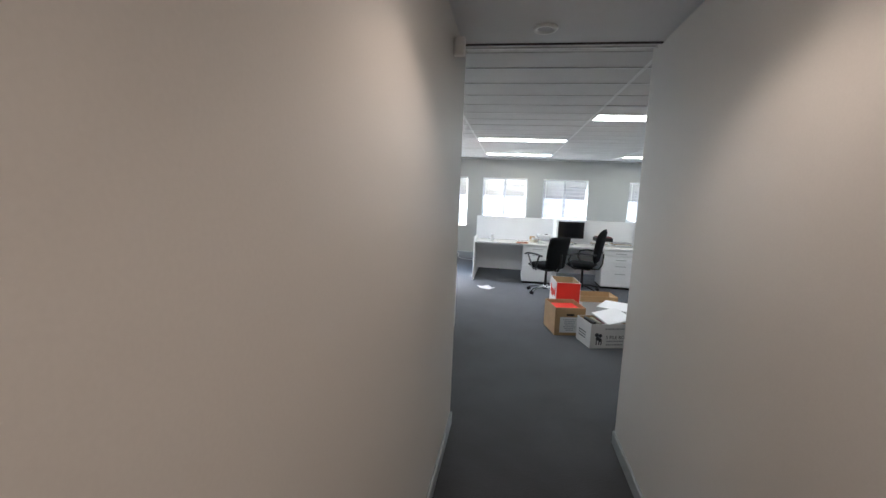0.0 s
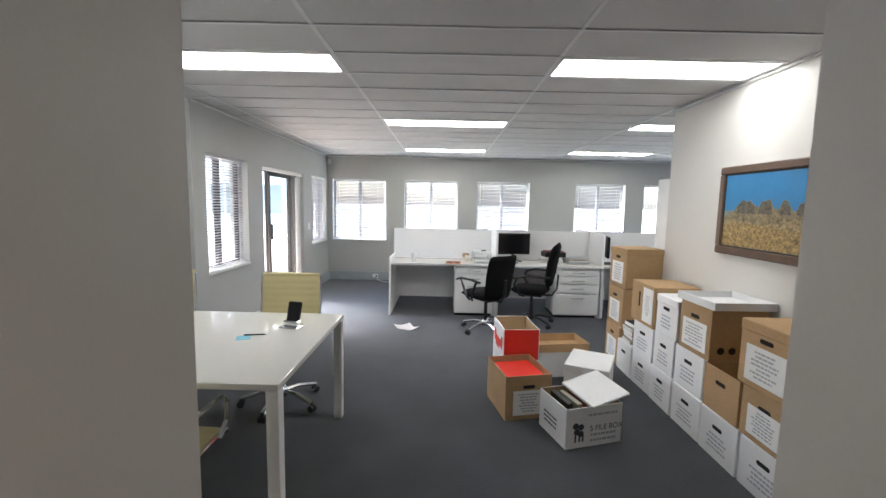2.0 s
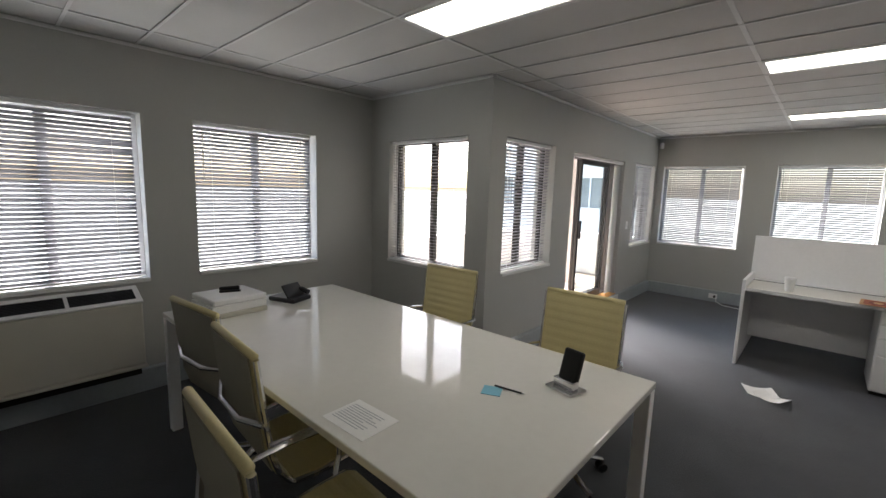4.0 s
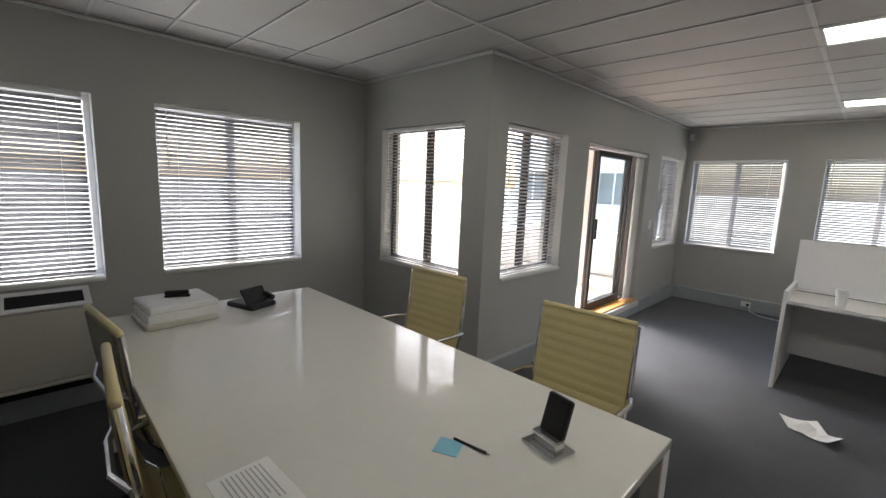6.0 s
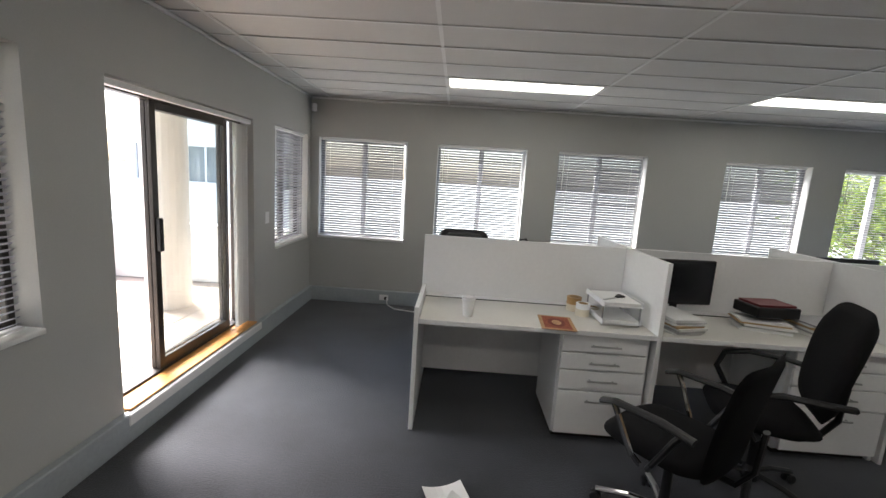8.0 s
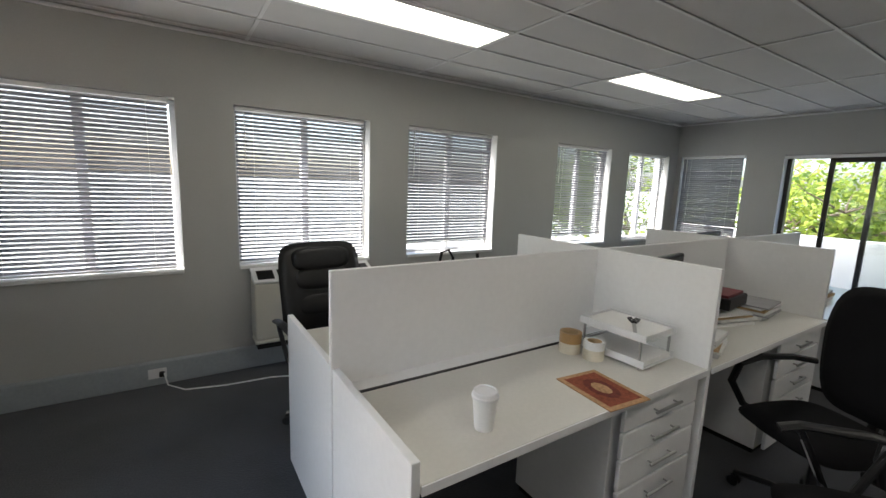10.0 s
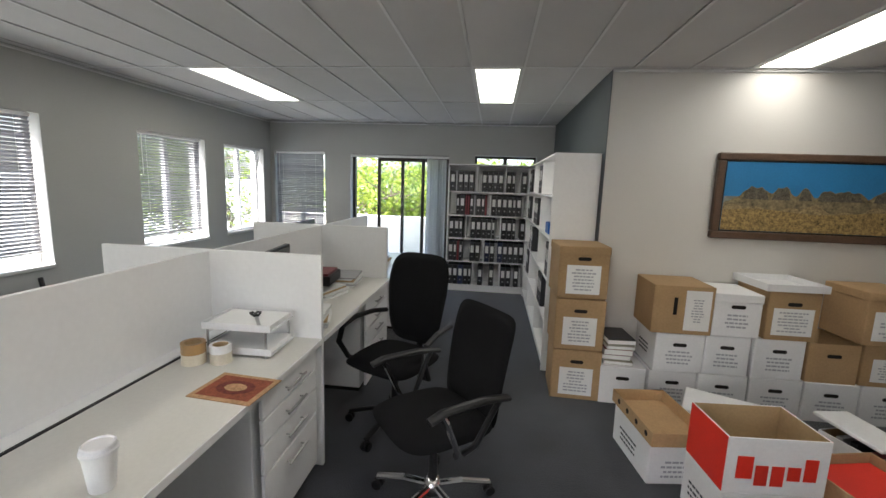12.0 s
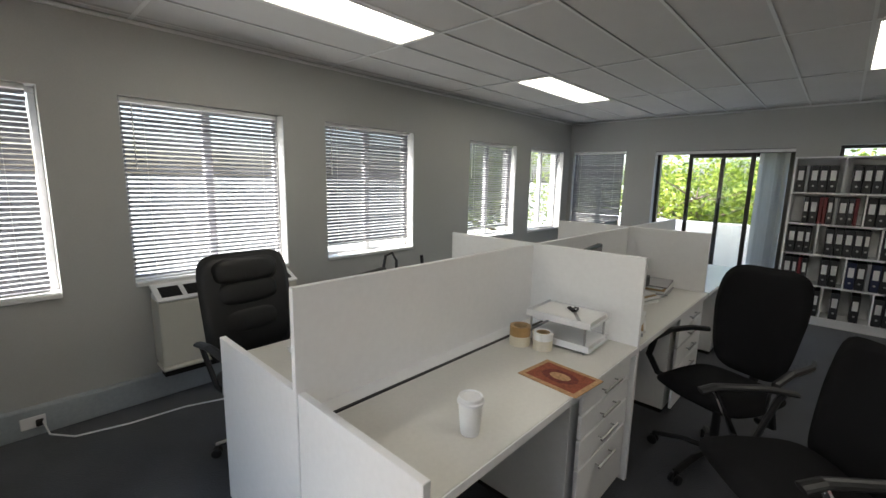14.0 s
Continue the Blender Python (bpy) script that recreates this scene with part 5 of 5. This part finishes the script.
tape_roll(1.03, 1.475, DZ, CLEARTAPE, 0.05, 0.048)
tape_roll(1.03, 1.475, DZ + 0.049, KRAFTTAPE, 0.05, 0.048)
tape_roll(1.06, 1.365, DZ, CLEARTAPE, 0.046, 0.048)
tape_roll(1.06, 1.365, DZ + 0.049, PAPER, 0.046, 0.035)
tape_roll(1.145, 1.425, DZ, CLEARTAPE, 0.042, 0.048)
tr = thing("letter_tray", pose(1.245, 1.335, DZ, 0, 0, 2), "two-tier white letter tray holding papers", "letter tray")
for z in (0.012, 0.125):
    bm = box(-0.125, -0.165, z, 0.125, 0.165, z + 0.004)
    for a in ((-0.125, -0.165, -0.120, 0.165), (0.120, -0.165, 0.125, 0.165), (-0.119, 0.160, 0.119, 0.165)):
        box(a[0], a[1], z + 0.0045, a[2], a[3], z + 0.032, bm=bm)
    ti = part("tier", bm, WHITEBOX, tr)
    part("paper_ream", box(-0.11, -0.155, z + 0.006, 0.11, 0.15, z + 0.026), PAPER, ti)
for sx in (-0.118, 0.118):
    for sy in (-0.14, 0.14):
        part("post", rod((sx, sy, 0.0), (sx, sy, 0.128), 0.006, seg=8), STEEL, tr)
sc = thing("scissors", pose(1.23, 1.29, DZ + 0.153, 0, 0, 35), "black-handled scissors on a letter tray", "scissors")
part("blades", box(-0.11, -0.008, 0, 0.02, 0.008, 0.004, 0.001), STEEL, sc)
for e in (-0.018, 0.018):
    part("handle", tube([(0.02, e * 0.3, 0.006), (0.05, e, 0.008), (0.075, e * 1.3, 0.008), (0.085, e * 0.6, 0.008), (0.06, e * 0.1, 0.008), (0.03, e * 0.1, 0.006)], 0.006, 6), BLACKPL, sc)


def monitor(m, w=0.50, h=0.31, label="black flat computer monitor on the desk"):
    t = thing("computer_monitor", m, label, "monitor", "computer monitors")
    part("foot", box(-0.11, -0.09, 0, 0.11, 0.09, 0.012, 0.004), BLACKPL, t)
    part("stem", box(-0.025, 0.01, 0.012, 0.025, 0.03, 0.16, 0.004), BLACKPL, t)
    part("casing", box(-w / 2, -0.02, 0.10, w / 2, 0.015, 0.10 + h, 0.006), BLACKPL, t)
    part("screen", box(-w / 2 + 0.014, -0.0225, 0.118, w / 2 - 0.014, -0.0205, 0.10 + h - 0.014), SCREEN, t)
    return t


monitor(pose(1.72, 1.47, DZ, 0, 0, 8))
monitor(pose(0.42, 1.98, DZ, 0, 0, 196), 0.46, 0.25)
monitor(pose(3.3, 2.0, DZ, 0, 0, 185), 0.52, 0.33)
monitor(pose(3.05, 1.40, DZ, 0, 0, 78), 0.46, 0.30)


def paper_pile(x, y, z, n, rz, label, mats=(PAPER, GREYBIND, PAPER, KRAFTIN), w=0.21, d=0.297):
    r = random.Random(int(x * 100 + y * 10))
    t = thing("document_pile", pose(x, y, z, 0, 0, rz), label, "documents", "paper piles")
    q = 0.0
    for k in range(n):
        h = r.uniform(0.006, 0.02)
        part("file", box(-w / 2, -d / 2, q, w / 2, d / 2, q + h, 0.001, m=Matrix.Translation((r.uniform(-0.015, 0.015), r.uniform(-0.015, 0.015), 0)) @ Matrix.Rotation(radians(r.uniform(-7, 7)), 4, "Z")), mats[k % len(mats)], t)
        q += h + 0.0008


paper_pile(1.60, 1.24, DZ, 7, 12, "pile of worn files and papers on the desk")
paper_pile(2.25, 1.38, DZ, 5, 80, "pile of papers and folders on the desk")
paper_pile(2.62, 1.36, DZ, 6, 95, "tall pile of documents on the desk", w=0.24)
paper_pile(3.5, 1.32, DZ, 6, 90, "pile of documents on the far desk")
paper_pile(0.30, 2.02, DZ, 3, 10, "few papers on the rear desk")
pb = thing("document_box", pose(2.30, 1.42, DZ + 0.085, 0, 0, 6), "black open file tray lying on papers", "file tray")
part("tray_body", box(-0.15, -0.11, 0.0, 0.15, 0.11, 0.07, 0.006), BLACKPL, pb)
part("tray_papers", box(-0.13, -0.09, 0.0705, 0.13, 0.09, 0.085), MAROON, pb)

# ---- wall units, paper on the floor, cables ----
def wall_unit(m, w, label):
    """A heater and cooler under a window; its front looks to its own -y."""
    t = thing("air_conditioner", m, label, "air conditioner", "under-window air conditioners")
    part("casing", box(0, -0.20, 0.265, w, -0.002, 0.705, 0.012, seg=2), BEIGE, t)
    part("base_tray", box(-0.006, -0.225, 0.245, w + 0.006, -0.052, 0.264, 0.004), BEIGE, t)
    # near-black block stands in for the shade beneath the casing
    part("recess_shade", box(0.02, -0.14, 0.175, w - 0.02, -0.052, 0.244), DARK, t, "dark block for the shade in the recess below the unit")
    # sloping outlet panel along the top
    slope = Matrix.Translation((0, -0.203, 0.706)) @ Matrix.Rotation(radians(22), 4, "X")
    part("outlet_panel", box(-0.004, 0, 0, w + 0.004, 0.205, 0.014, 0.004, m=slope), WHITEALU, t, "white sloping outlet panel")
    part("panel_support", box(0.004, -0.12, 0.7055, w - 0.004, -0.004, 0.735), WHITEALU, t)
    for x0, x1 in ((0.03, 0.15), (0.18, 0.56), (0.58, w - 0.03)):
        g = part("grille", box(x0, 0.035, 0.0145, x1, 0.155, 0.016, m=slope), DARK, t, "dark outlet grille")
        for j in range(7):
            part("louvre", box(x0 + 0.002, 0.04 + 0.016 * j, 0.0165, x1 - 0.002, 0.047 + 0.016 * j, 0.020, m=slope), BLACKPL, g)


wall_unit(pose(-0.03, N, 0), 0.95, "beige under-window air conditioner with dark top grilles")
wall_unit(pose(W2, -3.865, 0, 0, 0, 90), 0.955, "beige under-window air conditioner with dark top grilles")
sheet(pose(0.22, 0.47, 0.001, 0, 0, 20), 0.21, 0.20, "crumpled white paper dropped on the carpet", curl=0.02)
sheet(pose(0.30, 0.40, 0.006, 0, 0, -25), 0.20, 0.15, "crumpled white paper dropped on the carpet", curl=0.025)
cb = thing("power_cable", pose(0, 0, 0), "white power cable lying on the carpet by the window", "cable")
part("cable", tube([(-0.62, 3.62, 0.10), (-0.60, 3.56, 0.03), (-0.50, 3.48, 0.007), (-0.25, 3.42, 0.007), (0.05, 3.40, 0.007), (0.35, 3.30, 0.007)], 0.005, 6), WHITEALU, cb)
so = thing("wall_socket", pose(-0.66, N - 0.052, 0.085), "white double power socket on the skirting trunking", "socket")
part("plate", box(-0.055, -0.008, -0.03, 0.055, 0, 0.04, 0.003), WHITEALU, so)
part("plug", box(0.01, -0.04, -0.015, 0.045, -0.0085, 0.02, 0.005), DARK, so)
sw = thing("light_switch", pose(W + 0.001, 2.52, 1.12), "white wall light switch beside the balcony door", "light switch")
part("plate", box(0, -0.035, -0.055, 0.008, 0.035, 0.055, 0.003), WHITEALU, sw)
part("rocker", box(0.0085, -0.012, -0.02, 0.012, 0.012, 0.02, 0.002), SILL, sw)
for x, y, rz in ((W + 0.05, N - 0.05, 45), (XL + 0.03, -4.45, 0)):
    ms = thing("motion_sensor", pose(x, y, 2.32, 0, 0, rz), "small white alarm sensor high in the corner", "alarm sensor", "alarm sensors")
    part("housing", box(-0.028, -0.02, -0.045, 0.028, 0.02, 0.045, 0.008, seg=2), WHITEALU, ms)
    part("lens", box(-0.02, -0.0235, -0.035, 0.02, -0.0205, 0.0, 0.001), SILL, ms)
